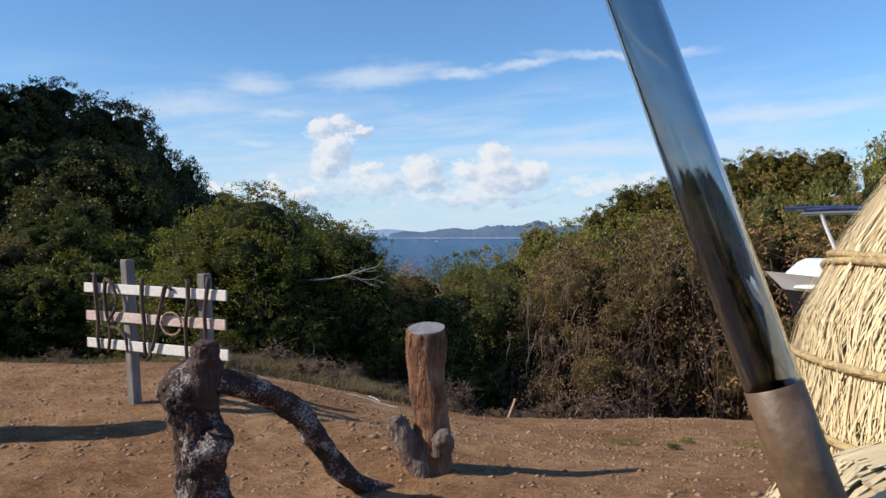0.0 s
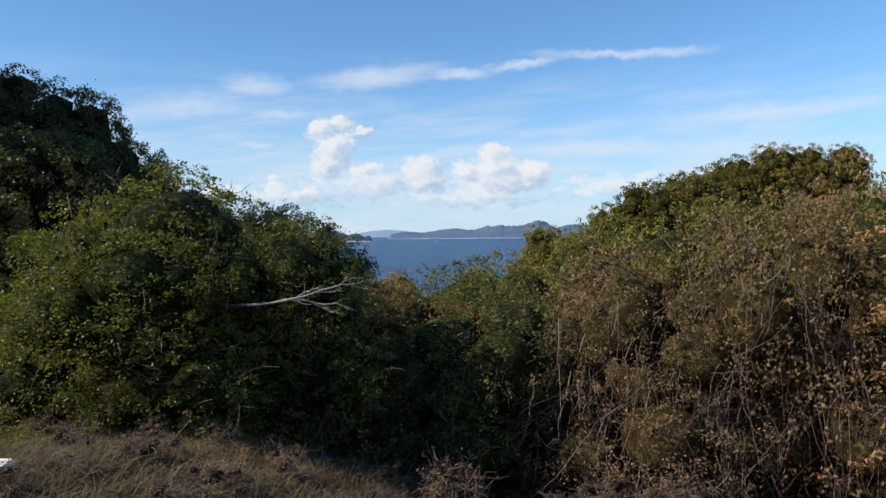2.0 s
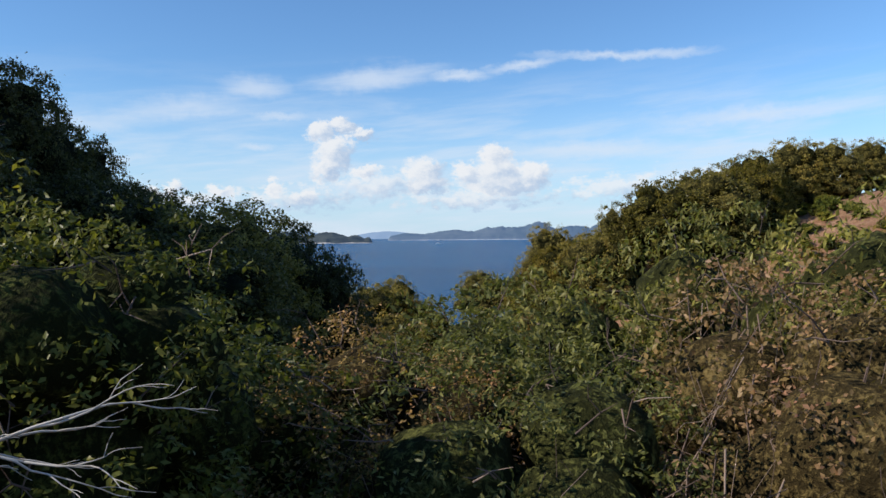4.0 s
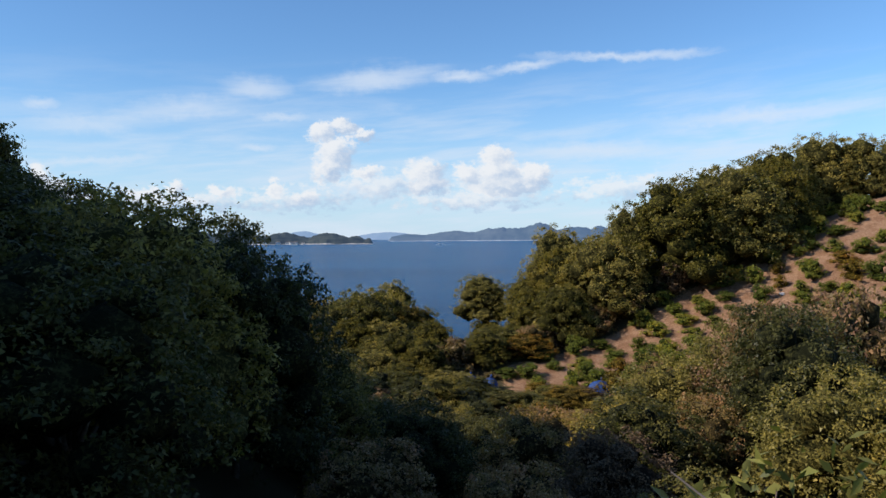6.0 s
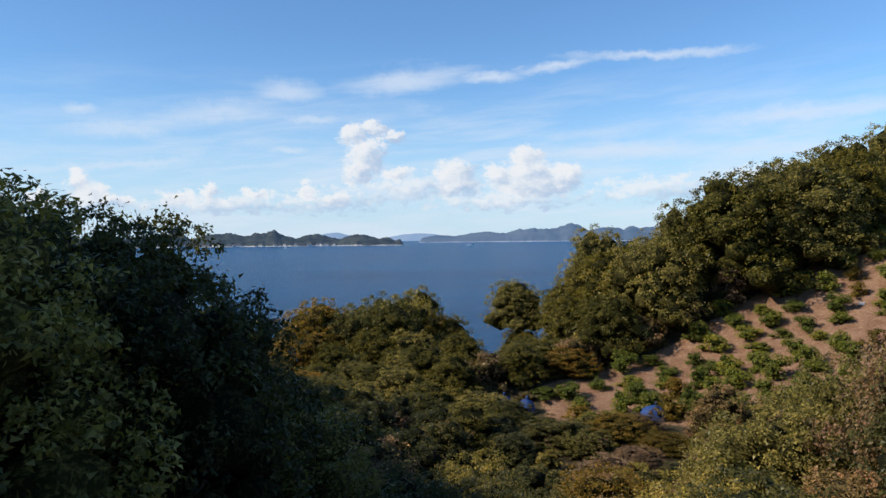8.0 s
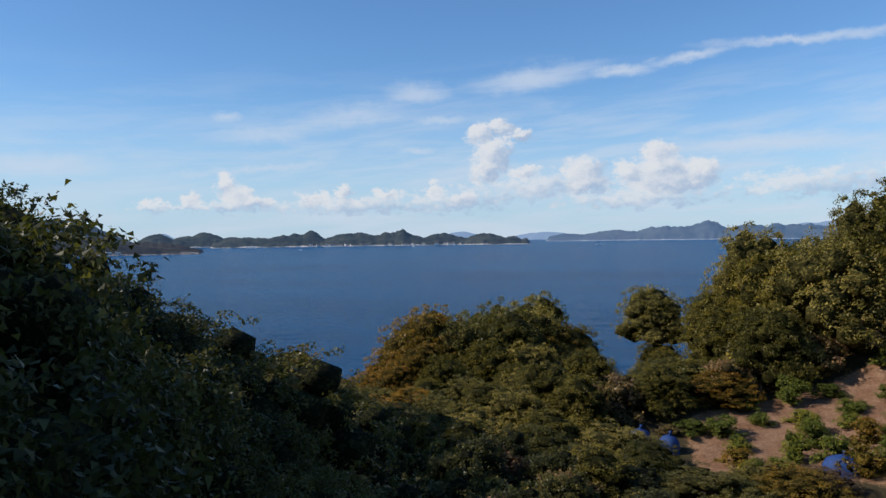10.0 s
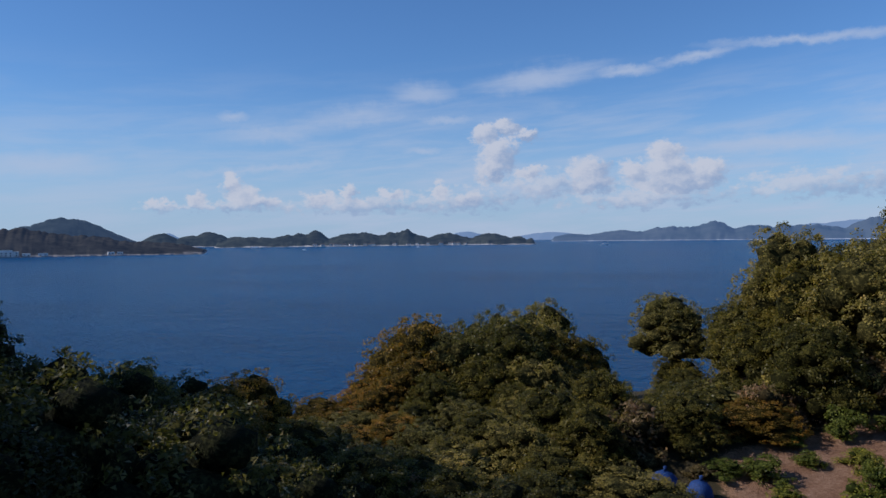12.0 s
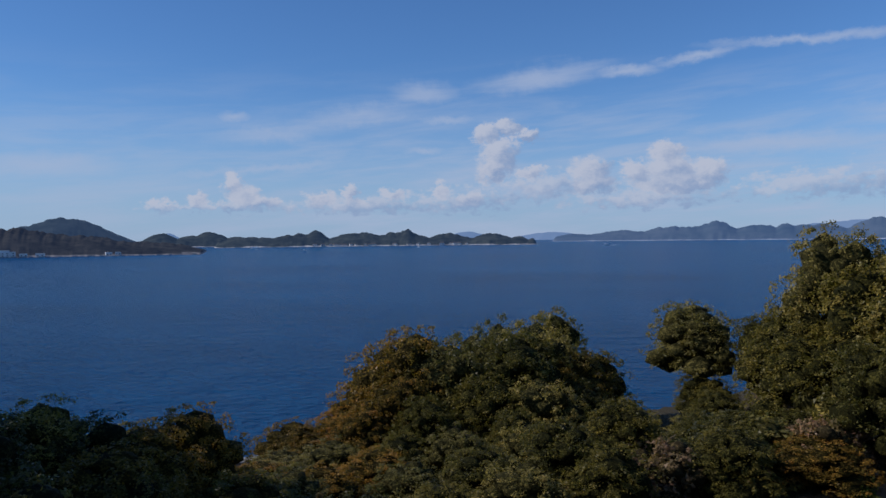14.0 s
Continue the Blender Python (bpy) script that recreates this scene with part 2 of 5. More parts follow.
BARK, n, s = material("bark")
at = n.add("TexCoord").outputs["Object"]
n.link(n.ramp(n.noise(at, 9.0, 6.0), [(0.3, (0.05, 0.035, 0.025)), (0.6, (0.13, 0.10, 0.075)), (0.8, (0.24, 0.21, 0.18))]), s["Base Color"])
n.put(s["Roughness"], 0.85)
TWIG, n, s = material("twig")
n.link(n.ramp(n.add("NewGeometry").outputs["Random Per Island"], [(0.0, (0.065, 0.042, 0.034)), (0.6, (0.17, 0.115, 0.092)), (1.0, (0.32, 0.24, 0.19))]), s["Base Color"])
n.put(s["Roughness"], 0.85)
TWIG_PALE, n, s = material("bleached_wood")
n.link(n.ramp(n.noise(n.add("TexCoord").outputs["Object"], 6.0, 4.0), [(0.3, (0.28, 0.25, 0.22)), (0.7, (0.55, 0.51, 0.46))]), s["Base Color"])
n.put(s["Roughness"], 0.8)

GROUND, n, s = material("ground")
at = n.add("NewGeometry").outputs["Position"]
mask = n.add("Attribute")
mask.attribute_name = "bare"
bare = mask.outputs["Fac"]
fine, mid, big = n.noise(at, 26.0, 10.0, 0.78), n.noise(at, 4.2, 7.0, 0.72), n.noise(at, 0.7, 4.0)
soil = n.ramp(n.math("ADD", n.math("MULTIPLY", fine, 0.55), n.math("MULTIPLY", mid, 0.45)),
              [(0.30, (0.10, 0.052, 0.027)), (0.42, (0.36, 0.195, 0.095)), (0.54, (0.64, 0.365, 0.190)), (0.68, (0.88, 0.60, 0.37))])
soil = n.mix(n.smooth(big, 0.40, 0.62), soil, n.mix(1.0, soil, (0.78, 0.72, 0.68), "MULTIPLY"))
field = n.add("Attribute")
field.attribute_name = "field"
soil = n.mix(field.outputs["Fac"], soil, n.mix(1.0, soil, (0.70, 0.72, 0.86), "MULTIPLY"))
litter = n.ramp(fine, [(0.3, (0.035, 0.028, 0.014)), (0.55, (0.09, 0.07, 0.035)), (0.75, (0.15, 0.115, 0.06))])
n.link(n.mix(n.smooth(n.math("ADD", bare, n.math("MULTIPLY", n.math("SUBTRACT", mid, 0.5), 0.9)), 0.35, 0.6), litter, soil), s["Base Color"])
n.put(s["Roughness"], 0.95)
n.put(s["Specular IOR Level"], 0.15)
n.link(n.bump(n.math("ADD", n.math("MULTIPLY", fine, 0.75), mid), 1.0, 0.22), s["Normal"])

SEA, n, s = material("sea")
at = n.add("NewGeometry").outputs["Position"]
n.put(s["Roughness"], 0.24)
n.put(s["IOR"], 1.33)
n.put(s["Specular IOR Level"], 0.034)
stretch = n.add("Mapping")
stretch.inputs["Scale"].default_value = (0.45, 1.0, 1.0)
n.link(at, stretch.inputs[0])
n.link(n.ramp(n.noise(stretch.outputs[0], 0.012, 6.0, 0.65), [(0.32, (0.000, 0.052, 0.144)), (0.68, (0.000, 0.078, 0.208))]), s["Base Color"])
swell = n.math("ADD", n.noise(stretch.outputs[0], 0.9, 5.0, 0.6), n.math("MULTIPLY", n.noise(stretch.outputs[0], 0.16, 3.0), 1.6))
n.link(n.bump(swell, 1.0, 2.0), s["Normal"])


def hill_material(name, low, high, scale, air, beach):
    """Woods on far hills, a pale beach at their foot; air: haze put in as emission."""
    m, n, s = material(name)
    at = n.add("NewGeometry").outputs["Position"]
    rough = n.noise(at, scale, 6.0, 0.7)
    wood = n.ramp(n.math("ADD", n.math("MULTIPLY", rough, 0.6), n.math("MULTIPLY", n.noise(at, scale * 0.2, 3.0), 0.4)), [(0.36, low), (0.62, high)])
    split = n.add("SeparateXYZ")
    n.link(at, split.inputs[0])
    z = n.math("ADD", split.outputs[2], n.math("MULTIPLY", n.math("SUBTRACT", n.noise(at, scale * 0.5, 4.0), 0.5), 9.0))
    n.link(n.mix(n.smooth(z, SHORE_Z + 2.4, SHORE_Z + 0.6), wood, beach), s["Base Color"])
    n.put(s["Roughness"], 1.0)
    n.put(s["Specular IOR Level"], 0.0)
    # haze of the distance, painted as a faint bluish glow of the hill itself
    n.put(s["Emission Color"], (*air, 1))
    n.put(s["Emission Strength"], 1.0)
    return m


SHORE_Z = -20.5
# haze by distance: farther hills get paler woods and a stronger glow
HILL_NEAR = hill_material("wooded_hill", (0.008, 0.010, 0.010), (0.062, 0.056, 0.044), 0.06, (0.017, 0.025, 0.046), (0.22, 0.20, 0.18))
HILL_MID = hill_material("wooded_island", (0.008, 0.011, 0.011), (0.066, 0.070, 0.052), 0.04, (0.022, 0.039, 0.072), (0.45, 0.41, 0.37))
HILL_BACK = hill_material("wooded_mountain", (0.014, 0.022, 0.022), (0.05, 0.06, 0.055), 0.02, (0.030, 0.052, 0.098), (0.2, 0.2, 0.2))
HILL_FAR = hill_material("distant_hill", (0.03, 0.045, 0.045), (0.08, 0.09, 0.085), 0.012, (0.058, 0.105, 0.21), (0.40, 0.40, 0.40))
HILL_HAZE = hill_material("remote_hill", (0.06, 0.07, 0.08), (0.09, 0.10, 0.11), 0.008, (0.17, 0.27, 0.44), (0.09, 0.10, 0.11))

# ---- helpers for meshes ----


def mesh_from(name, verts, faces, mats, face_mats=None, smooth=False):
    me = bpy.data.meshes.new(name)
    verts = np.asarray(verts, dtype=np.float32).reshape(-1, 3)
    if isinstance(faces, np.ndarray):
        k = faces.shape[1]
        me.vertices.add(len(verts))
        me.vertices.foreach_set("co", verts.ravel())
        me.loops.add(faces.size)
        me.loops.foreach_set("vertex_index", faces.astype(np.int32).ravel())
        me.polygons.add(len(faces))
        me.polygons.foreach_set("loop_start", np.arange(0, faces.size, k, dtype=np.int32))
    else:
        me.from_pydata(verts.tolist(), [], faces)
    for m in mats if isinstance(mats, (list, tuple)) else [mats]:
        me.materials.append(m)
    if face_mats is not None:
        me.polygons.foreach_set("material_index", np.asarray(face_mats, dtype=np.int32))
    if smooth:
        me.polygons.foreach_set("use_smooth", np.ones(len(me.polygons), dtype=bool))
    me.update(calc_edges=True)
    me.validate()
    return me


def part(name, data, parent, label="", mat=None, smooth=False):
    """One mesh object under a thing or a part. data: a mesh, or a bmesh with its material."""
    if isinstance(data, bmesh.types.BMesh):
        me = bpy.data.meshes.new(name)
        data.to_mesh(me)
        data.free()
        me.materials.append(mat)
        if smooth:
            me.polygons.foreach_set("use_smooth", np.ones(len(me.polygons), dtype=bool))
        data = me
    ob = new(name, data)
    ob.parent = parent
    return tagged(ob, label)


def step(x, a, b):
    t = np.clip((np.asarray(x, dtype=float) - a) / (b - a), 0, 1)
    return t * t * (3 - 2 * t)


def bell(x, y, cx, cy, sx, sy):
    return np.exp(-0.5 * ((x - cx) / sx) ** 2 - 0.5 * ((y - cy) / sy) ** 2)


def tubes(lines, sides=5):
    """Tapered tubes along poly-lines of (x, y, z, radius) points: verts and quad faces."""
    V, F = [], []
    for line in lines:
        line = np.asarray(line, dtype=float)
        p, r = line[:, :3], line[:, 3]
        d = np.gradient(p, axis=0)
        d /= np.linalg.norm(d, axis=1)[:, None] + 1e-9
        ref = np.where(np.abs(d[:, 2:3]) > 0.9, np.array([[1.0, 0, 0]]), np.array([[0, 0, 1.0]]))
        u = np.cross(d, ref)
        u /= np.linalg.norm(u, axis=1)[:, None] + 1e-9
        v = np.cross(d, u)
        base = len(V)
        for k in range(len(p)):
            for j in range(sides):
                a = 2 * math.pi * j / sides
                V.append(p[k] + r[k] * (math.cos(a) * u[k] + math.sin(a) * v[k]))
        for k in range(len(p) - 1):
            for j in range(sides):
                a, b = base + k * sides + j, base + k * sides + (j + 1) % sides
                F.append((a, b, b + sides, a + sides))
    return np.array(V), np.array(F, dtype=np.int32)


# ---- the lie of the land ----
SEA_LEVEL = -21.0
FALL_Y = (-60, 4.5, 7.0, 8.5, 10.5, 13.0, 15.0, 18.0, 25.0, 32.0, 45.0, 65.0, 85.0, 110.0, 130.0, 150.0, 400.0)
FALL_Z = (0.2, 0.05, -0.36, -0.62, -1.1, -1.75, -2.4, -3.6, -6.2, -8.3, -10.0, -14.2, -15.8, -18.0, -19.8, -20.6, -24.0)
TOP_Y = (10, 14, 18, 24, 32, 45, 65, 85, 110, 130, 150)
TOP_Z = (-1.6, -0.3, -1.2, -2.2, -4.4, -4.6, -9.9, -11.7, -15.0, -16.0, -17.5)
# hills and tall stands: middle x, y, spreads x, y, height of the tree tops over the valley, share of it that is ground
# those beyond x -40 lie out of view, added to shade the left slopes
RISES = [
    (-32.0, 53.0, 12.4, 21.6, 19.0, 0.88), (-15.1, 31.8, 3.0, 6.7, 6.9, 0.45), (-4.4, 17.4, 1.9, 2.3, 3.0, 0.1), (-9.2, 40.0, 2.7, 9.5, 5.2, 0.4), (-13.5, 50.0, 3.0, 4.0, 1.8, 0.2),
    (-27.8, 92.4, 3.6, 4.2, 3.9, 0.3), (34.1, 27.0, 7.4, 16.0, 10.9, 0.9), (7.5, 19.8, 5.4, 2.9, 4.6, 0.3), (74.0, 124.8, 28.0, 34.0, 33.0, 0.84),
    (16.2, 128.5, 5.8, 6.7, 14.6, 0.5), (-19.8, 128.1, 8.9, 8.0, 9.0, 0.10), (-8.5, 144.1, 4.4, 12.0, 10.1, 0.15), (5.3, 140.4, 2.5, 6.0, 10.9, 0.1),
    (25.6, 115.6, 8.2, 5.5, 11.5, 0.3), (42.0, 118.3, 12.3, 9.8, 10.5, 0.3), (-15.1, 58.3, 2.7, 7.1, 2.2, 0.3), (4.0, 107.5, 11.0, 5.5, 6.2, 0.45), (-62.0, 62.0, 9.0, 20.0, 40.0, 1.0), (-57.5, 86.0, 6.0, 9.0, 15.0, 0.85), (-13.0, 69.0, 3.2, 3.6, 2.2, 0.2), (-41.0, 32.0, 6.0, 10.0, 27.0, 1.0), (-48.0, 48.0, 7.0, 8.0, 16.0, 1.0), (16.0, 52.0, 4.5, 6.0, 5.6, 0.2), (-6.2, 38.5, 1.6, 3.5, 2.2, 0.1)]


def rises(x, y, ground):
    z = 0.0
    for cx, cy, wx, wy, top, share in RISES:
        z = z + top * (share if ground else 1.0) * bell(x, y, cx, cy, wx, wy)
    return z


def shore(x):
    return 116 + 0.84 * (x + 40) - 0.35 * np.maximum(0, -40 - x)


def land(x, y):
    """Height of the ground."""
    x, y = np.asarray(x, dtype=float), np.asarray(y, dtype=float)
    near = 3.9 * step(-x, -1.0, 3.5) * (1 - step(y, 20, 40))
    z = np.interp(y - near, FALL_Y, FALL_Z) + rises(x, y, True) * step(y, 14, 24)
    z = z - 1.3 * step(y - shore(x), -12, -2) * step(-x, 6, 14)
    return z - 0.7 * np.maximum(0, y - shore(x))


def tops(x, y):
    """Height of the tree tops."""
    x, y = np.asarray(x, dtype=float), np.asarray(y, dtype=float)
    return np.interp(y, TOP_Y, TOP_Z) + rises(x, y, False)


def clearing(x, y):
    """1 on the bare soil of the clearing, 0 in the scrub."""
    edge = np.interp(x, (-9, -7, -5, -4, -3, -2, -1.3, -0.6, 0, 0.8, 2.5, 5, 9), (13.0, 12.5, 11.0, 10.2, 9.7, 9.4, 9.5, 10.6, 12.2, 13.0, 14.2, 14.9, 15.5))
    return 1 - step(y, edge - 0.9, edge + 0.6)


def orchard(x, y):
    """1 on the terraced orchard of the far slope."""
    low = step(y - (90 + 0.14 * (x - 14) - 8 * step(x, 16, 22)), -3, 3)
    high = 1 - step(y - (105.5 + 0.33 * (x - 11)), -2, 2)
    return low * high * step(x, 5, 9)


def bumps(x, y):
    out = np.zeros(np.shape(x))
    for a, b, k, h in ((1.0, 0.4, 0.9, 0.035), (-0.5, 1.0, 1.7, 0.025), (0.8, -0.9, 3.1, 0.015), (0.3, 1.0, 5.3, 0.010), (1.0, -0.2, 7.9, 0.008)):
        out = out + h * np.sin(k * (a * x + b * y) + 1.7 * np.sin(0.6 * k * (b * x - a * y) + k))
    return out


def ground_z(x, y):
    return float(land(x, y) + bumps(np.float64(x), np.float64(y)))


gx = np.concatenate([np.linspace(-420, -104, 14), np.linspace(-100, -13, 60), np.linspace(-12, 8, 100), np.linspace(9, 100, 70), np.linspace(106, 420, 16)])
gy = np.concatenate([np.linspace(-420, -24, 16), np.linspace(-20, -2, 14), np.linspace(-1.5, 14, 90), np.linspace(15, 175, 90), np.linspace(180, 300, 10)])
X, Y = np.meshgrid(gx, gy)
Z = land(X, Y) + bumps(X, Y)
nx, ny = len(gx), len(gy)
ids = np.arange(nx * ny).reshape(ny, nx)
quads = np.stack([ids[:-1, :-1], ids[:-1, 1:], ids[1:, 1:], ids[1:, :-1]], -1).reshape(-1, 4)
me = mesh_from("ground", np.stack([X, Y, Z], -1), quads, GROUND, smooth=True)
bare = me.attributes.new("bare", "FLOAT", "POINT")
bare.data.foreach_set("value", np.maximum(clearing(X, Y), orchard(X, Y)).astype(np.float32).ravel())
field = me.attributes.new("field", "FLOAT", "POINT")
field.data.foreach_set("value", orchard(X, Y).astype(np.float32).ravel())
tagged(new("ground", me), "brown bare soil clearing falling to wooded valley", "ground", kind="structure")

sx = np.concatenate([np.linspace(-5200, -400, 14), np.linspace(-300, 300, 13), np.linspace(400, 5200, 14)])
sy = np.concatenate([np.linspace(-600, 100, 5), np.linspace(120, 600, 13), np.linspace(700, 5200, 14)])
X, Y = np.meshgrid(sx, sy)
ids = np.arange(X.size).reshape(len(sy), len(sx))
quads = np.stack([ids[:-1, :-1], ids[:-1, 1:], ids[1:, 1:], ids[1:, :-1]], -1).reshape(-1, 4)
tagged(new("water", mesh_from("water", np.stack([X, Y, np.full(X.shape, SEA_LEVEL)], -1), quads, SEA)), "deep blue rippled sea reaching to the horizon", "sea", kind="structure")

# ---- islands and far coasts ----


def island(name, az_a, az_b, near, deep, peaks, mat, label, seed, rough=0.12, ridge=False):
    """A wooded ridge in the sea between two azimuths. peaks: azimuth, half width in degrees, height in metres."""
    na, nd = max(60, min(420, int((az_b - az_a) * 14))), 16
    A, D = np.meshgrid(np.linspace(az_a, az_b, na), np.linspace(0, 1, nd) ** 1.6)
    h = np.zeros_like(A)
    for a0, wa, top in peaks:
        h = np.maximum(h, top * np.exp(-0.5 * ((A - a0) / wa) ** 2 * 1.6))
    if ridge:
        line = np.interp(A[0], [p[0] for p in peaks], [p[2] for p in peaks])
        line = np.convolve(np.pad(line, 6, mode="edge"), np.hanning(15)[1:-1] / np.hanning(15).sum(), mode="valid")
        h = np.tile(line, (nd, 1))
    ends = step(A, az_a, az_a + 0.35) * (1 - step(A, az_b - 0.35, az_b))
    wild = np.array([noise.fractal(Vector((a * 2.2, d * 3.0 + seed, seed * 1.7)), 1.0, 2.0, 5) for a, d in zip(A.ravel(), D.ravel())]).reshape(A.shape)
    h = (h * ends * (1 + rough * 1.5 * wild)) * np.sin(np.pi * np.clip((D - 0.05) / 0.95, 0, 1)) ** 0.65 + 4.6 * ends * step(D, 0, 0.01) - 3.0
    R = near + deep * D + 0.006 * near * wild * (1 - D)
    rad = np.radians(A)
    V = np.stack([R * np.sin(rad), R * np.cos(rad), SEA_LEVEL + h], -1)
    ids = np.arange(A.size).reshape(A.shape)
    quads = np.stack([ids[:-1, :-1], ids[:-1, 1:], ids[1:, 1:], ids[1:, :-1]], -1).reshape(-1, 4)
    return tagged(new(name, mesh_from(name, V, quads, mat, smooth=True)), label, "island", kind="structure")


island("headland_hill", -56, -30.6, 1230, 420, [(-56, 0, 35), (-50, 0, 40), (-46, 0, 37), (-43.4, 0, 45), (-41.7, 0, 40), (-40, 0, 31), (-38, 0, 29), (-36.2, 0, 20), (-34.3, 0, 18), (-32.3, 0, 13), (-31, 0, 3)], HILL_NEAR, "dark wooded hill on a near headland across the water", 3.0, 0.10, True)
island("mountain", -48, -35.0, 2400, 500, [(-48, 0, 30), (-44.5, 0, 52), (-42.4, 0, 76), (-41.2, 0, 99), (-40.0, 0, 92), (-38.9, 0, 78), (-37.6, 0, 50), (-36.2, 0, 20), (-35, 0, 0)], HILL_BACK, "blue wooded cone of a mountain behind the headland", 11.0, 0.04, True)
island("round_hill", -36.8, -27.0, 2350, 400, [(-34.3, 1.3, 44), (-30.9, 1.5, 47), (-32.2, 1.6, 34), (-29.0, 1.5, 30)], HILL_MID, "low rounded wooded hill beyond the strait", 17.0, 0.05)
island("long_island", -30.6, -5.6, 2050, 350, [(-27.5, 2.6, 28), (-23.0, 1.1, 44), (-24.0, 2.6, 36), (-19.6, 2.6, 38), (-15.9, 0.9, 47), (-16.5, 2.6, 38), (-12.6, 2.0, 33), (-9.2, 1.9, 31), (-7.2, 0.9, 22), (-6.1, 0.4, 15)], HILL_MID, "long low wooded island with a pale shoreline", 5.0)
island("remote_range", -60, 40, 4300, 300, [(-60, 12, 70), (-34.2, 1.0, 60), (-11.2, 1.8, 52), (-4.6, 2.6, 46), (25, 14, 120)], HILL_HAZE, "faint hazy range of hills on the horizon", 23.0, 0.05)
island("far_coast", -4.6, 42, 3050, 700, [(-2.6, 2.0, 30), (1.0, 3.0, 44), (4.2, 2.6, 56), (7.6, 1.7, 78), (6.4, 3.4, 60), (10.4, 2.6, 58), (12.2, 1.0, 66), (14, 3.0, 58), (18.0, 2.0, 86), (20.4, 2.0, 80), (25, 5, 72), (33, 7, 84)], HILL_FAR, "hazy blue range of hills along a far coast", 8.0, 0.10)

# ---- plants ----


def leaves(rng, centres, out, per, spread, size, slim, up=0.35, fold=0.25, corners=4):
    """Leaves in little sprays round the given points: verts and quads. out: the way that each spray faces."""
    m = len(centres)
    c = np.repeat(centres, per, axis=0)
    o = np.repeat(out, per, axis=0)
    k = len(c)
    p = c + np.clip(rng.normal(0, 1, (k, 3)), -1.7, 1.7) * np.asarray(spread) * rng.uniform(0.5, 1.3, (k, 1))
    nrm = o * 0.7 + rng.normal(0, 0.55, (k, 3)) + np.array([0, 0, up])
    nrm /= np.linalg.norm(nrm, axis=1)[:, None] + 1e-9
    t = np.cross(nrm, rng.normal(0, 1, (k, 3)))
    t /= np.linalg.norm(t, axis=1)[:, None] + 1e-9
    b = np.cross(nrm, t)
    half = size * rng.uniform(0.55, 1.25, (k, 1)) * 0.5
    wide = half * slim
    if corners == 3:
        V = np.stack([p - t * half + b * wide, p - t * half - b * wide, p + t * half], 1)
        return V.reshape(-1, 3), np.arange(3 * k).reshape(-1, 3)
    V = np.stack([p - t * half, p + b * wide + nrm * fold * wide - t * half * 0.15, p + t * half, p - b * wide + nrm * fold * wide - t * half * 0.15], 1)
    return V.reshape(-1, 3), np.arange(4 * k).reshape(-1, 4)


def ball_faces(fine):
    bm = bmesh.new()
    bmesh.ops.create_icosphere(bm, subdivisions=fine, radius=1.0)
    v = np.array([p.co[:] for p in bm.verts])
    f = [[p.index for p in face.verts] for face in bm.faces]
    bm.free()
    return v, f


BALL_V, BALL_F = ball_faces(2)
SMALL_V, SMALL_F = ball_faces(1)


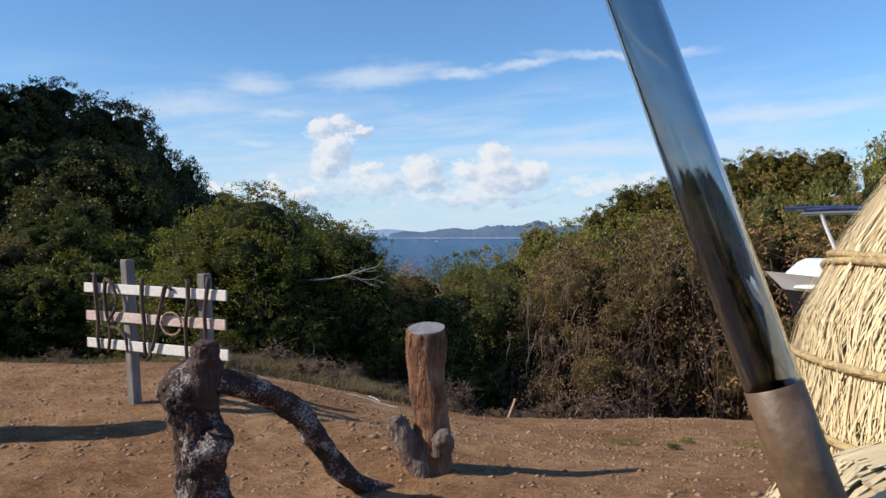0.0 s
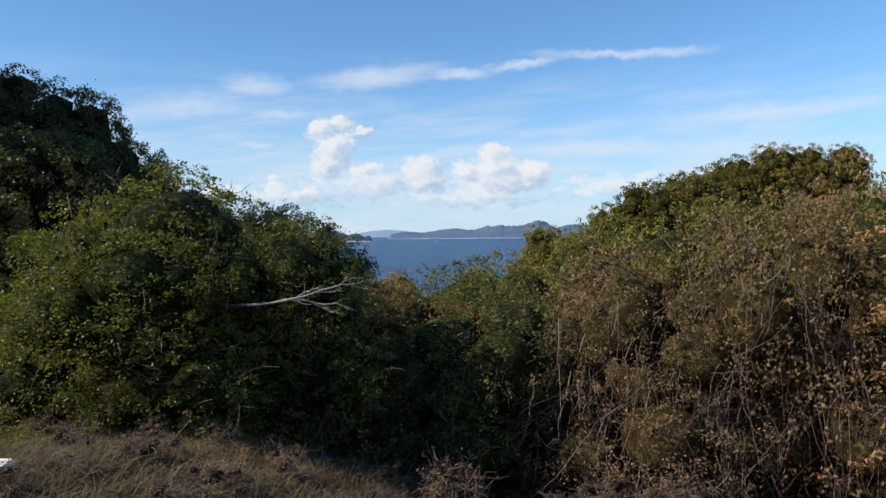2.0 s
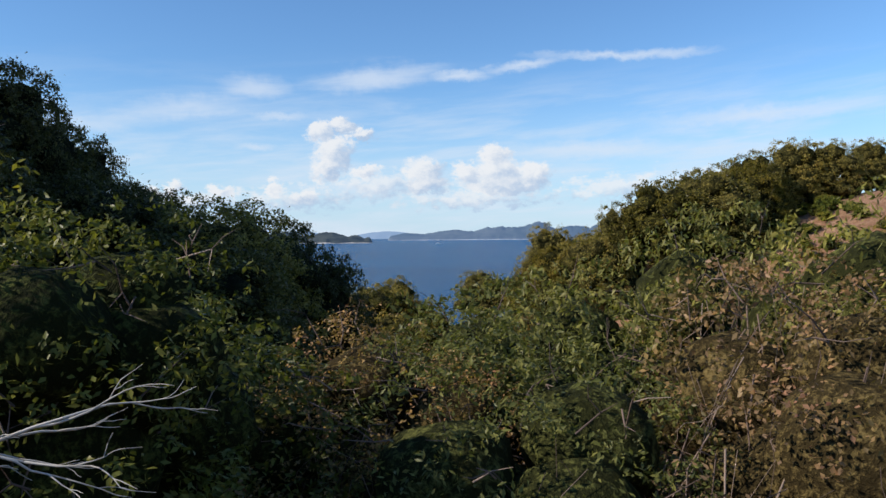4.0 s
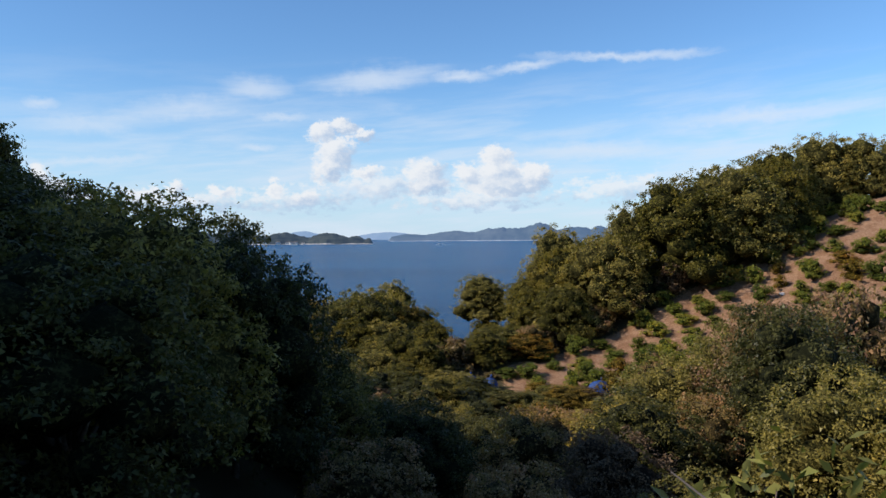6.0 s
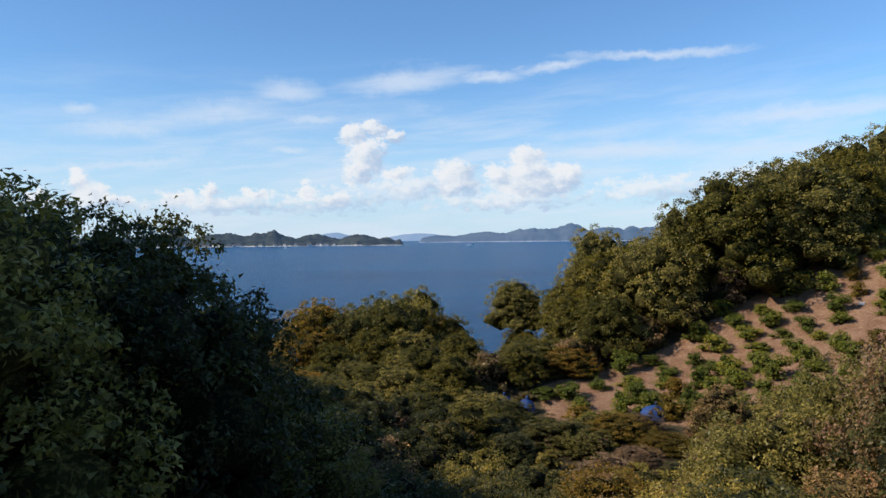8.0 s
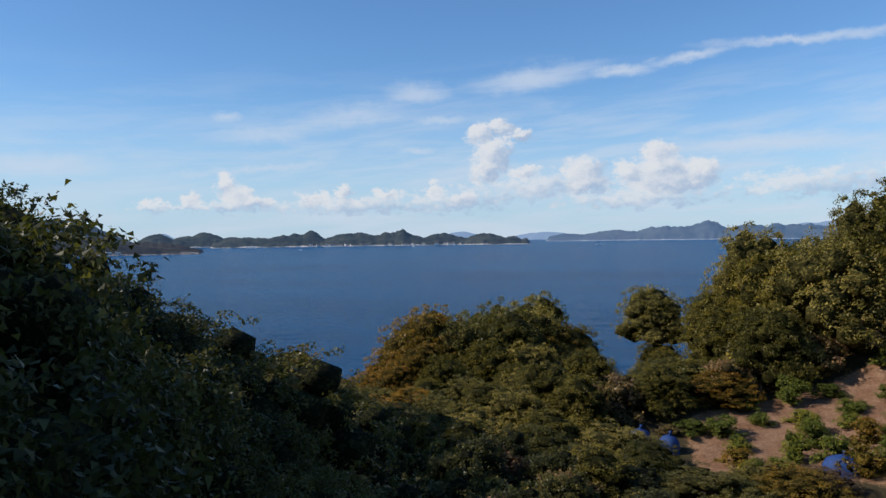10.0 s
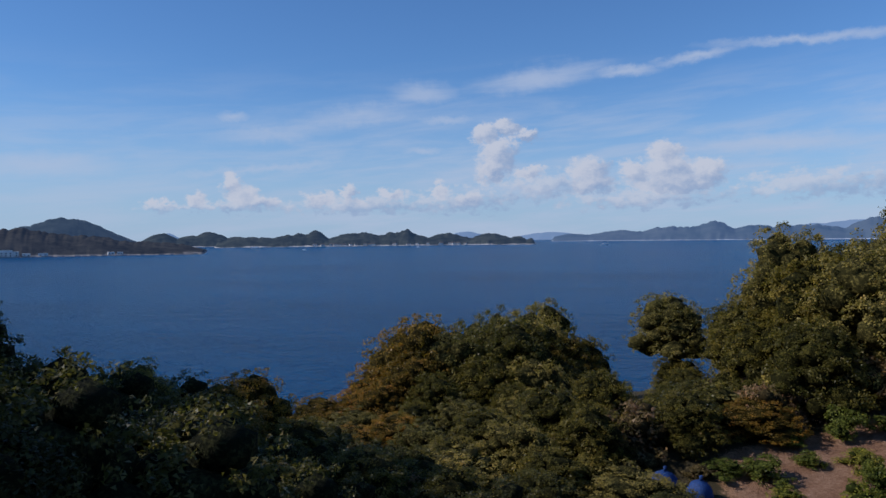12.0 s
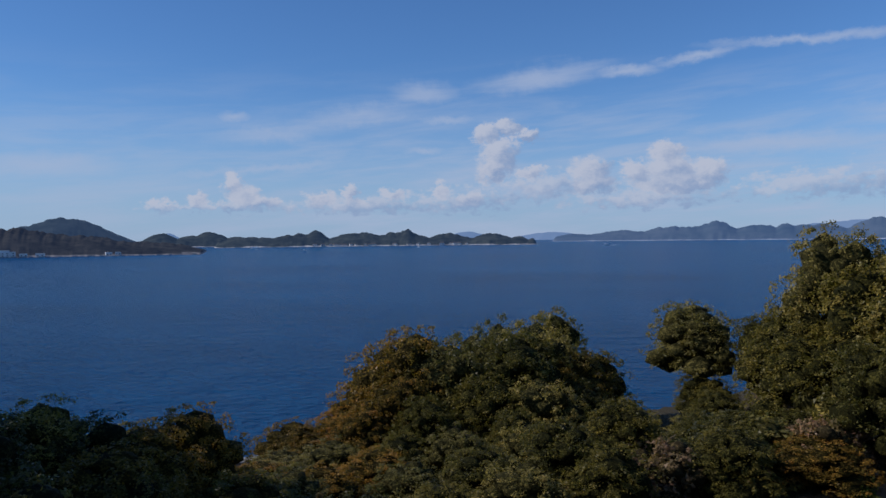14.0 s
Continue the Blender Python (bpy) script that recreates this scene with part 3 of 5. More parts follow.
def crown_mesh(name, rng, lobes, clumps, per, reach, size, slim, mats, core=0.80, low=-0.35, squash=0.85, up=0.35, corners=3, side=None, fine=False, dry=0.0):
    """A crown: clumps of leaves stand out from overlapping lobes (x, y, z, radius), with cores painted as shade in the
    gaps.
    reach: radius of a clump. dry: share of withered clumps at the foot, of the second material."""
    L = np.asarray(lobes, dtype=float)
    share = L[:, 3] ** 2 / np.sum(L[:, 3] ** 2)
    pick = rng.choice(len(L), size=clumps * 4, p=share)
    d = rng.normal(0, 1, (len(pick), 3))
    d /= np.linalg.norm(d, axis=1)[:, None]
    ok = d[:, 2] > low
    if side is not None:
        ok &= (d @ np.array(side) > -0.25) | (d[:, 2] > 0.45)
    pick, d = pick[ok], d[ok]
    flat = np.array([1, 1, squash])
    c = L[pick, :3] + d * flat * L[pick, 3:4] * rng.uniform(core + 0.02, 1.06, (len(pick), 1))
    inside = np.zeros(len(c), dtype=bool)
    for j, (x, y, z, q) in enumerate(L):
        inside |= (pick != j) & (np.linalg.norm((c - (x, y, z)) / flat, axis=1) < 0.80 * q)
    c, d = c[~inside][:clumps], d[~inside][:clumps]
    k = len(c)
    rc = reach * rng.uniform(0.55, 1.35, k)
    tint = rng.uniform(0, 1, k)
    tall = L[:, 2].max()
    withered = rng.uniform(0, 1, k) < dry * np.clip(1.75 - c[:, 2] / (0.55 * tall), 0.06, 1.0)
    # leaves on the outer and upper side of each clump, with a few shoots standing out
    C, D, R = np.repeat(c, per, axis=0), np.repeat(d, per, axis=0), np.repeat(rc, per)[:, None]
    e = rng.normal(0, 1, (k * per, 3))
    e = e / np.linalg.norm(e, axis=1)[:, None] + 0.55 * D + np.array([0, 0, up])
    e /= np.linalg.norm(e, axis=1)[:, None]
    far = rng.uniform(0.50, 1.05, (k * per, 1)) * np.where(rng.uniform(0, 1, (k * per, 1)) < 0.06, 1.55, 1.0)
    V, F = leaves(rng, C + e * R * far * np.array([1, 1, 0.8]), e, 1, 0.25 * size, size, slim, up, corners=corners)
    T = F if corners == 3 else np.concatenate([F[:, [0, 1, 2]], F[:, [0, 2, 3]]])
    times = 1 if corners == 3 else 2
    mat_ids = np.tile(np.repeat(np.where(withered, 2, 0), per), times)
    tints = np.tile(np.repeat(tint, per), times)
    VV, FF = [V], [T]
    base, cores = len(V), 0
    # core balls in darkened leaf colour stand for shade between the clumps
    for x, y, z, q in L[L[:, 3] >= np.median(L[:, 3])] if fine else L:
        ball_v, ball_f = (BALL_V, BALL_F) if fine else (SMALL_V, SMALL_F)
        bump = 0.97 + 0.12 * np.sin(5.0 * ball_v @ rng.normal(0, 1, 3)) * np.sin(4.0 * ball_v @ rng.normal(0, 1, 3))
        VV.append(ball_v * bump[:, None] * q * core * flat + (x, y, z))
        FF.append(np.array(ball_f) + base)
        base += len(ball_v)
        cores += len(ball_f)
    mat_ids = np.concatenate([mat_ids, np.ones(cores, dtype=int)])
    me = mesh_from(name, np.concatenate(VV), np.concatenate(FF), [mats[0], shaded_core(mats[0], size), mats[-1]], mat_ids)
    me.attributes.new("clump", "FLOAT", "FACE").data.foreach_set("value", np.concatenate([tints, np.full(cores, 0.5)]).astype(np.float32))
    return me


def limb_lines(rng, lobes, trunk_top, girth, bend=0.12):
    """A trunk to the given height and a limb to each lobe."""
    top = np.array([rng.normal(0, bend), rng.normal(0, bend), trunk_top])
    lines = [[(0, 0, -0.4, girth * 1.25), (top[0] * 0.3, top[1] * 0.3, trunk_top * 0.35, girth), (*top, girth * 0.72)]]
    for x, y, z, q in lobes:
        end = np.array([x, y, z])
        mid = top * 0.5 + end * 0.5 + rng.normal(0, 0.12, 3) * q
        lines.append([(*top, girth * 0.55), (*mid, girth * 0.33), (*end, girth * 0.12)])
    return lines


def make_lobes(rng, count, wide, tall, foot):
    """Lobes filling a crown of that width from the ground, or the height foot, up to the top."""
    h = tall - foot
    out = [(0, 0, foot + h * 0.55, h * 0.36), (0, 0, foot + h * 0.22, min(h * 0.30, wide * 0.3))]
    for k in range(count - 2):
        a = k * 2.4 + rng.uniform(-0.4, 0.4)
        u = (k + rng.uniform(0.0, 1.0)) / (count - 2)
        q = h * rng.uniform(0.16, 0.26)
        z = foot + h * (0.10 + 0.74 * u)
        reach = wide * 0.5 * (1.0 - 0.66 * u ** 1.8) * rng.uniform(0.58, 0.82)
        out.append((reach * math.cos(a), reach * math.sin(a), min(z, tall - q * 0.8), q))
    return out


def plant(name, seed, count, wide, tall, foot, clumps, per, reach, size, slim, mat, label, girth=0.12, low=-0.35, twigs=0, core=0.80, up=0.35, category="tree", hang=0, corners=3, side=None, fine=False, dry=0.0):
    """A tree or shrub at the origin, one unit of plan: thing > trunk, crown (and twigs)."""
    rng = np.random.default_rng(seed)
    lobes = make_lobes(rng, count, wide, tall, foot)
    thing = tagged(new(name), label, category)
    part("trunk", mesh_from("trunk", *tubes(limb_lines(rng, lobes, foot + (tall - foot) * 0.25, girth)), BARK, smooth=True), thing)
    part("crown", crown_mesh("crown", rng, lobes, clumps, per, reach, size, slim, [mat, LEAF_DRY], core, low, up=up, corners=corners, side=side, fine=fine, dry=dry), thing)
    lines = []
    for k in range(twigs):
        # bare shoots that fork out of the leaves
        x, y, z, q = lobes[rng.integers(len(lobes))]
        d = rng.normal(0, 1, 3) * np.array([1, 0.7, 0.6]) + np.array([0, -0.6, 0.25])
        d /= np.linalg.norm(d)
        a = np.array([x, y, z]) + d * q * 0.75
        long = min(q, 0.9) * rng.uniform(0.25, 0.42)
        b = a + d * long * 0.6 + rng.normal(0, 0.08, 3)
        c = b + d * long * 0.5 + rng.normal(0, 0.10, 3)
        e = b + d * long * 0.4 + rng.normal(0, 0.14, 3)
        lines += [[(*a, 0.008), (*b, 0.006), (*c, 0.002)], [(*b, 0.005), (*((b + e) / 2 + rng.normal(0, 0.03, 3)), 0.004), (*e, 0.002)]]
    for k in range(hang):
        # vines that hang before the crown, swaying and crossing
        x, y, z, q = lobes[rng.integers(len(lobes))]
        a = rng.uniform(0.7, 2.1) * -math.pi * 0.5 - 0.2
        u = rng.uniform(-0.5, 0.6)
        out = 1.02 * q * math.sqrt(1 - u * u)
        p = np.array([x + out * math.cos(a), y + out * math.sin(a), z + 0.85 * u * q])
        long, thick = rng.uniform(0.4, 1.9), 0.002 + 0.0065 * rng.uniform() ** 2.5
        wander = 0.16 if k % 3 else 0.7
        drift = np.array([rng.normal(0, wander), rng.normal(-0.03, 0.05), 0.0])
        line = [(*p, thick)]
        for j in range(5):
            p = p + drift * long / 5 + np.array([rng.normal(0, 0.045), rng.normal(0, 0.04), -long / 5 * rng.uniform(0.3, 1.3)])
            p[2] = max(p[2], 0.12)
            line.append((*p, thick * (0.95 - 0.08 * j)))
        lines.append(line)
    if lines:
        tagged(part("twig_tangle", mesh_from("twig_tangle", *tubes(lines, 3), TWIG), thing, "bare brown twigs and hanging stems"), kind="stuff")
    return thing


rs = np.random.default_rng(5)
KINDS = ((LEAF_GREEN, "dark green broadleaf tree with a dense rounded crown"), (LEAF_OLIVE, "olive green broadleaf tree on the wooded slope"),
         (LEAF_GREEN, "deep green evergreen tree among dense woodland"), (LEAF_GOLD, "yellow-brown autumn tree on the wooded slope"))
BIG = [plant("broadleaf_tree", 10 + k, 22, 9.5, 10.0, 0.0, 250, 36, 0.58, 0.21, 0.74, m, lab, 0.22, side=(0, -1, 0), core=0.74) for k, (m, lab) in enumerate(KINDS)]
KINDS = ((LEAF_DARK, "dark evergreen tree with glossy leaves in the valley"), (LEAF_OLIVE, "olive green scrub tree on the valley side"),
         (LEAF_DARK, "dense dark evergreen tree on the hillside"), (LEAF_VINE, "scrub tree overgrown with browning vines"),
         (LEAF_GOLD, "scrub tree with yellowing autumn leaves"), (LEAF_DRY, "withered brown scrub tree in the valley"))
FINE = [[plant("evergreen_tree", 30 + k, 20, 6.0, 6.4, 0.0, 430, 34, 0.36, 0.122, 0.66, m, lab, 0.13, side=(0.7 * way, -0.7, 0), core=0.62) for k, (m, lab) in enumerate(KINDS)] for way in (1, -1)]
PLAIN = [plant("evergreen_tree", 40 + k, 16, 6.0, 6.4, 0.0, 170, 24, 0.40, 0.19, 0.66, m, lab, 0.13, side=(0, -1, 0), core=0.72) for k, (m, lab) in enumerate(KINDS)]
KINDS = ((LEAF_VINE, "shrub smothered in browning vines and hanging stems", 340, 0.056, 0.55, 0.9), (LEAF_SHRUB, "dark green broadleaf shrub at the clearing's edge", 20, 0.078, 0.46, 0.05),
         (LEAF_POINTED, "olive green shrub with pointed leaves and thin stems", 70, 0.074, 0.36, 0.15), (LEAF_VINE, "tangled vine-covered shrub with dry leaves", 460, 0.052, 0.6, 1.25))
NEAR = [plant("vine_shrub", 50 + k, 18, 3.9, 3.8, 0.0, 520, 22, 0.18, z * 1.15, w0, m, lab, 0.05, low=-0.75, twigs=80, hang=h, category="shrub", core=0.68, side=(0, -1, 0), fine=True, corners=4, dry=dr) for k, (m, lab, h, z, w0, dr) in enumerate(KINDS)]
ASIDE = [plant("vine_shrub", 55 + k, 17, 3.9, 3.8, 0.0, 330, 22, 0.20, z * 1.3, w0, m, lab, 0.05, low=-0.75, twigs=30, hang=h // 4, category="shrub", core=0.68, side=(0, -1, 0), dry=dr) for k, (m, lab, h, z, w0, dr) in enumerate(KINDS)]
CLOSE = [plant("vine_shrub", 60 + k, 22, 3.9, 3.8, 0.0, 880, 25, 0.150, z * 0.80, w0, m, lab, 0.05, low=-0.6, twigs=120, hang=h, category="shrub", core=0.60, side=(0, -0.8, 0.6), fine=True, corners=4, dry=dr) for k, (m, lab, h, z, w0, dr) in enumerate(KINDS)]
BRAMBLE = [plant("bramble", 65 + k, 9, 1.7, 0.9, -0.1, 90, 12, 0.09, 0.05, 0.5, m, "low withered brown bramble at the edge of the soil", 0.015, low=-0.8, twigs=150, hang=15, category="shrub", core=0.5, corners=4, dry=0.6) for k, m in enumerate((LEAF_DRY, LEAF_VINE))]
CITRUS = [plant("citrus_bush", 70 + k, 6, 1.9, 1.5, 0.0, 60, 22, 0.20, 0.11, 0.6, LEAF_GOLD if k == 3 else LEAF_CITRUS, "small yellowing citrus bush in orchard rows" if k == 3 else "small round green citrus bush in orchard rows", 0.04, category="bush") for k in range(4)]
LONE = plant("broadleaf_tree", 15, 22, 8.6, 14.5, 5.0, 300, 30, 0.55, 0.21, 0.7, LEAF_OLIVE, "lone round-crowned tree with a bare trunk by the shore", 0.20, core=0.74)
LOW = [plant("undergrowth_bush", 80 + k, 9, 3.6, 2.4, -0.2, 70, 20, 0.30, 0.18, 0.62, m, lab, 0.04, category="bush")
       for k, (m, lab) in enumerate(((LEAF_OLIVE, "low olive green bush under the trees"), (LEAF_DARK, "low dark green bush under the trees"), (LEAF_DRY, "low brown withered bush in the valley"), (LEAF_VINE, "low bush overgrown with browning vines")))]
PROTOS = [LONE] + CLOSE + LOW + BIG + FINE[0] + FINE[1] + PLAIN + NEAR + ASIDE + BRAMBLE + CITRUS


def stand(proto, x, y, tall, proto_tall, group, rng, least=0.0, spin=3.14, most=9.0):
    """A copy of a plant on the ground at x, y, that tall."""
    s = tall / proto_tall
    wide = min(most, max(least, s)) * rng.uniform(0.95, 1.18)
    ob = copy_thing(proto, Matrix.Identity(4))
    ob.matrix_basis = Matrix.LocRotScale((x, y, ground_z(x, y) - 0.1), Euler((rng.normal(0, 0.05), rng.normal(0, 0.05), rng.uniform(-spin, spin))), (wide, wide, s))
    return tagged(ob, group=group)


def scatter(x0, x1, y0, y1, gap, keep, rng):
    """Points at least gap apart."""
    pts, cell = [], {}
    for k in range(int((x1 - x0) * (y1 - y0) / gap ** 2 * 9)):
        x, y = rng.uniform(x0, x1), rng.uniform(y0, y1)
        if not keep(x, y):
            continue
        i, j = int(x // gap), int(y // gap)
        if all((x - p) ** 2 + (y - q) ** 2 > gap * gap for a in (-1, 0, 1) for b in (-1, 0, 1) for p, q in cell.get((i + a, j + b), ())):
            cell.setdefault((i, j), []).append((x, y))
            pts.append((x, y))
    return pts


def dry_land(x, y):
    return float(land(x, y)) > SEA_LEVEL + 0.1 and y < float(shore(x)) + 2


def room(x, y):
    """How tall a plant may stand here."""
    top = float(tops(x, y))
    if abs(x) < 7.5 and 24 < y < 62:
        top = min(top, -2.6 + max(0.0, abs(x) - 3.9) * 1.5)
    if 0 < x < 18 and 68 < y < 97:
        top = min(top, -12.4)
    if -38 < x < -24 and 98 < y < 126:
        top = min(top, -12.3 - max(0.0, -26 - x))
    if 5 < x < 12.5 and 102 < y < 136:
        top = min(top, -9.5 if y < 118 else -11.0)
    return top - float(land(x, y))


# tall trees that stand clear of the wood: x, y, height of the top, width
LANDMARKS = [(6.6, 138.5, -4.6, 9.2), (16.6, 125.0, 3.3, 10.0), (21.5, 121.0, 1.5, 9.0), (25.5, 117.5, 6.2, 8.5), (32.0, 119.0, 8.2, 9.0), (-8.6, 140.0, -5.4, 9.5),
             (-14.0, 137.0, -6.6, 9.5), (-20.0, 132.0, -8.6, 10.0), (-26.0, 127.0, -11.5, 9.0), (38.0, 119.5, 11.2, 9.0), (47.0, 121.0, 14.6, 10.0), (55.0, 124.0, 16.5, 11.0), (-31.0, 119.0, -14.5, 8.0)]
for k, (x, y, top, wide) in enumerate(LANDMARKS):
    ob = copy_thing(LONE if k == 0 else BIG[(3, 1, 0, 1, 0, 2, 1, 1, 3, 0, 2, 1, 3)[k]], Matrix.Identity(4))
    gz = ground_z(x, y) - 0.1
    ob.matrix_basis = Matrix.LocRotScale((x, y, gz), Euler((0, 0, 0.5 * math.sin(k * 2.3))), (wide / 8.6, wide / 8.6, (top - gz) / 14.5) if k == 0 else (wide / 9.5, wide / 9.5, (top - gz) / 10.0))
    tagged(ob, group="landmark trees on the shore ridge")

for k, (x, y, top, wide) in enumerate([(-21.4, 46.0, 10.5, 8.0), (-17.4, 45.0, 7.3, 5.6)]):
    ob = copy_thing(FINE[0][2 * k], Matrix.Identity(4))
    gz = ground_z(x, y) - 0.1
    ob.matrix_basis = Matrix.LocRotScale((x, y, gz), Euler((0, 0, 0.3 * k)), (wide / 6.0, wide / 6.0, (top - gz) / 6.4))
    tagged(ob, group="tall trees on the hillside")


def clear_of(x, y):
    return all(math.hypot(x - a, y - b) > 0.36 * wide for a, b, top, wide in LANDMARKS) and not (-3.5 < x < 4.0 and y > 131)


rs = np.random.default_rng(100)
# the far wood by the shore and on the ridge
for x, y in scatter(-50, 90, 84, 150, 4.6, lambda x, y: dry_land(x, y) and orchard(x, y) < 0.2 and (x < 12 or y > 98 + 0.32 * (x - 12)) and -12 - 0.58 * y < x < 1 + 0.66 * y and y < (127 if x > 14 else 138) and (x > -33 or y > 112) and clear_of(x, y) and (x > 10 or room(x, y) > 2.0) and not (1 < x < 7.5 and 92 < y < 101), rs):
    k = rs.choice(4, p=(0.30, 0.42, 0.21, 0.07))
    if x < -21:
        k = 3 if math.sin(23 * x + 7 * y) > -0.3 else 1
    grow = rs.uniform(0.82, 0.98) if x > 10 else rs.uniform(0.92, 1.08)
    stand(BIG[k], x, y, np.clip(room(x, y) * grow, 2.5, 15.0), 10.0, "woodland trees by the shore", rs, 0.62, 0.6)


def valley_stand(x, y, k, grow):
    """Kind and height of the olive green bank and of the taller trees behind it, before the orchard."""
    if y < 46.5:
        k, top = 1, float(np.interp(x, (9.5, 11, 13, 16), (-6.4, -5.2, -3.2, -1.8)))
    else:
        k = 4 if math.hypot(x - 13.1, y - 52.7) < 2.0 else (0, 1, 0, 3, 1, 5)[k]
        top = float(np.interp(x, (10, 12.5, 14.5, 16, 19), (-6.2, -3.2, -1.9, -0.9, 0.2))) - 0.5 * max(0.0, y - 55)
    return k, max(1.6, top + 3.0 * (grow - 0.95) - ground_z(x, y))


rs = np.random.default_rng(101)
# the valley and the hillsides
for x, y in scatter(-29, 44, 24, 88, 3.9, lambda x, y: dry_land(x, y) and orchard(x, y) < 0.2 and -9 - 0.62 * y < x < 1 + 0.46 * y and not (14 < x < 19 and y > 84), rs):
    k = rs.choice(6, p=(0.44, 0.10, 0.38, 0.06, 0.0, 0.02)) if x < 3 else rs.choice(6, p=(0.12, 0.34, 0.08, 0.24, 0.08, 0.14))
    near = -17 < x < 13 and y < 62
    grow = rs.uniform(0.78, 0.89) if x < -10 and y < 37 else rs.uniform(0.80, 0.92) if x < -7 and y < 42 else rs.uniform(0.92, 1.02) if x < -11 else rs.uniform(0.97, 1.07) if x < -5 else rs.uniform(0.85, 1.05)
    tall = np.clip(room(x, y) * grow, 1.6, 11.0)
    if x < -5:
        k = (1 if y < 47 and x > -12 else 0, 1, 2, 0, 4, 2)[k]
    elif 10 < x < 22 and 39 < y < 64:
        k, tall = valley_stand(x, y, k, grow)
    stand((FINE[0 if x < 0 else 1] if near or 10 < x < 18 else PLAIN)[k], x, y, tall, 6.4, "valley trees", rs, 0.66, 0.5, 1.05)
rs = np.random.default_rng(102)
for x, y in scatter(-26, 34, 66, 124, 3.6, lambda x, y: dry_land(x, y) and orchard(x, y) < 0.2 and -4 - 0.5 * y < x < 0.45 * y and room(x, y) > 0.8 and not (1.5 < x < 7 and 97 < y < 100.5), rs):
    stand(LOW[rs.choice(4, p=(0.30, 0.16, 0.24, 0.30))], x, y, 1.1 if 1 < x < 7.5 and 90 < y < 101 else np.clip(room(x, y) * rs.uniform(0.45, 0.8), 1.2, 4.2), 2.4, "undergrowth", rs, 0.6)
rs = np.random.default_rng(103)
# a few trees on the unseen hill that was added for shade
for x, y in scatter(-62, -43, 70, 98, 4.6, lambda x, y: 2.5 < room(x, y), rs):
    stand(PLAIN[rs.choice(4)], x, y, np.clip(room(x, y), 3.0, 8.0), 6.4, "valley trees", rs, 0.9)
rs = np.random.default_rng(104)
# dense bushes along the front of the ridge, and brown ones on its flank
for x, y in scatter(4, 64, 96, 132, 3.4, lambda x, y: dry_land(x, y) and 0.2 > orchard(x, y) and y > 104 + 0.33 * (x - 11) and 118 + 0.12 * x > y, rs):
    stand(LOW[rs.choice(4, p=(0.40, 0.30, 0.10, 0.20))], x, y, rs.uniform(2.4, 4.6), 2.4, "bushes along the ridge", rs, 0.9)
rs = np.random.default_rng(105)
# the scrub below the clearing: a wall of hanging vines, a dark hollow under the dead bough, evergreen shrubs


def front_of_scrub(x):
    return float(np.interp(x, (-13, -7, -4.3, -2.4, -1.0, 0.0, 0.8, 2.5, 6.5, 14), (17.5, 16.3, 14.2, 15.0, 16.2, 16.6, 16.2, 15.5, 15.5, 15.0)))


for x, y in scatter(-13.5, 14.0, 15.0, 23.5, 1.55, lambda x, y: y > front_of_scrub(x) + 1.05 and abs(x) < 1 + 0.62 * y, rs):
    behind = y - front_of_scrub(x)
    grow = rs.uniform(0.92, 1.10)
    if x < -0.6:
        k = 1 if -5.2 < x < -2.4 and behind < 3 else rs.choice(4, p=(0.12, 0.62, 0.18, 0.08))
        if -2.3 < x and behind < 2.4:
            k, grow = 1, 0.5
    elif x < 0.9:
        k = 2
    elif behind < 2.6:
        k, grow = rs.choice(4, p=(0.38, 0.0, 0.28, 0.34)), grow * 1.04
    else:
        k, grow = rs.choice(4, p=(0.34, 0.06, 0.44, 0.16)), grow * 1.12
    kinds = CLOSE if abs(x) < 5.0 and behind < 3.2 else NEAR if -6.0 < x < 7.0 else ASIDE
    if behind > 4.5 and rs.uniform() < 0.3:
        continue
    tall = room(x, y) * grow
    if x > 0.6:
        tall = min(tall, float(np.interp(x, (0.6, 1.5, 2.5, 4, 6, 9, 14), (-0.1, 0.8, 1.3, 1.7, 2.3, 3.0, 4.2))) + 0.12 * max(0.0, behind - 2.0) + rs.uniform(-0.15, 0.15) - ground_z(x, y))
    stand(kinds[k], x, y, np.clip(tall, 1.2, 7.0), 3.8, "scrub along the clearing", rs, 0.55, 0.7, 1.1)
rs = np.random.default_rng(110)
for x, y, top in ((12.4, 20.0, 4.7), (13.6, 21.6, 4.8)):
    stand(ASIDE[2], x, y, top - ground_z(x, y), 3.8, "scrub along the clearing", rs, 0.9, 0.7, 1.15)
rs = np.random.default_rng(106)
# brambles where the soil ends
for x, y in scatter(-7.0, 8.0, 10.0, 16.4, 0.85, lambda x, y: clearing(x, y) < 0.4 and y < front_of_scrub(x) + 0.5, rs):
    if x < -0.8 and rs.uniform() < 0.45:
        continue
    stand(BRAMBLE[0 if x < 0.5 or rs.uniform() < 0.6 else 1], x, y, rs.uniform(0.2, 0.55) if x < -0.5 else rs.uniform(0.35, 0.8), 0.9, "brambles along the soil", rs, 0.5)
rs = np.random.default_rng(107)
# the orchard rows
for i in range(17):
    for j in range(-3, 9):
        x, y = 7 + 3.1 * i + rs.uniform(-0.9, 0.9), 88 + 3.1 * j + 0.24 * (3.1 * i) + rs.uniform(-0.9, 0.9)
        if orchard(x, y) > 0.6 and x < 58 and rs.uniform() < 0.9:
            stand(CITRUS[rs.choice(4, p=(0.3, 0.3, 0.28, 0.12))], x, y, rs.uniform(1.1, 2.6), 1.5, "orchard bushes", rs, rs.uniform(0.95, 1.85))
rs = np.random.default_rng(108)
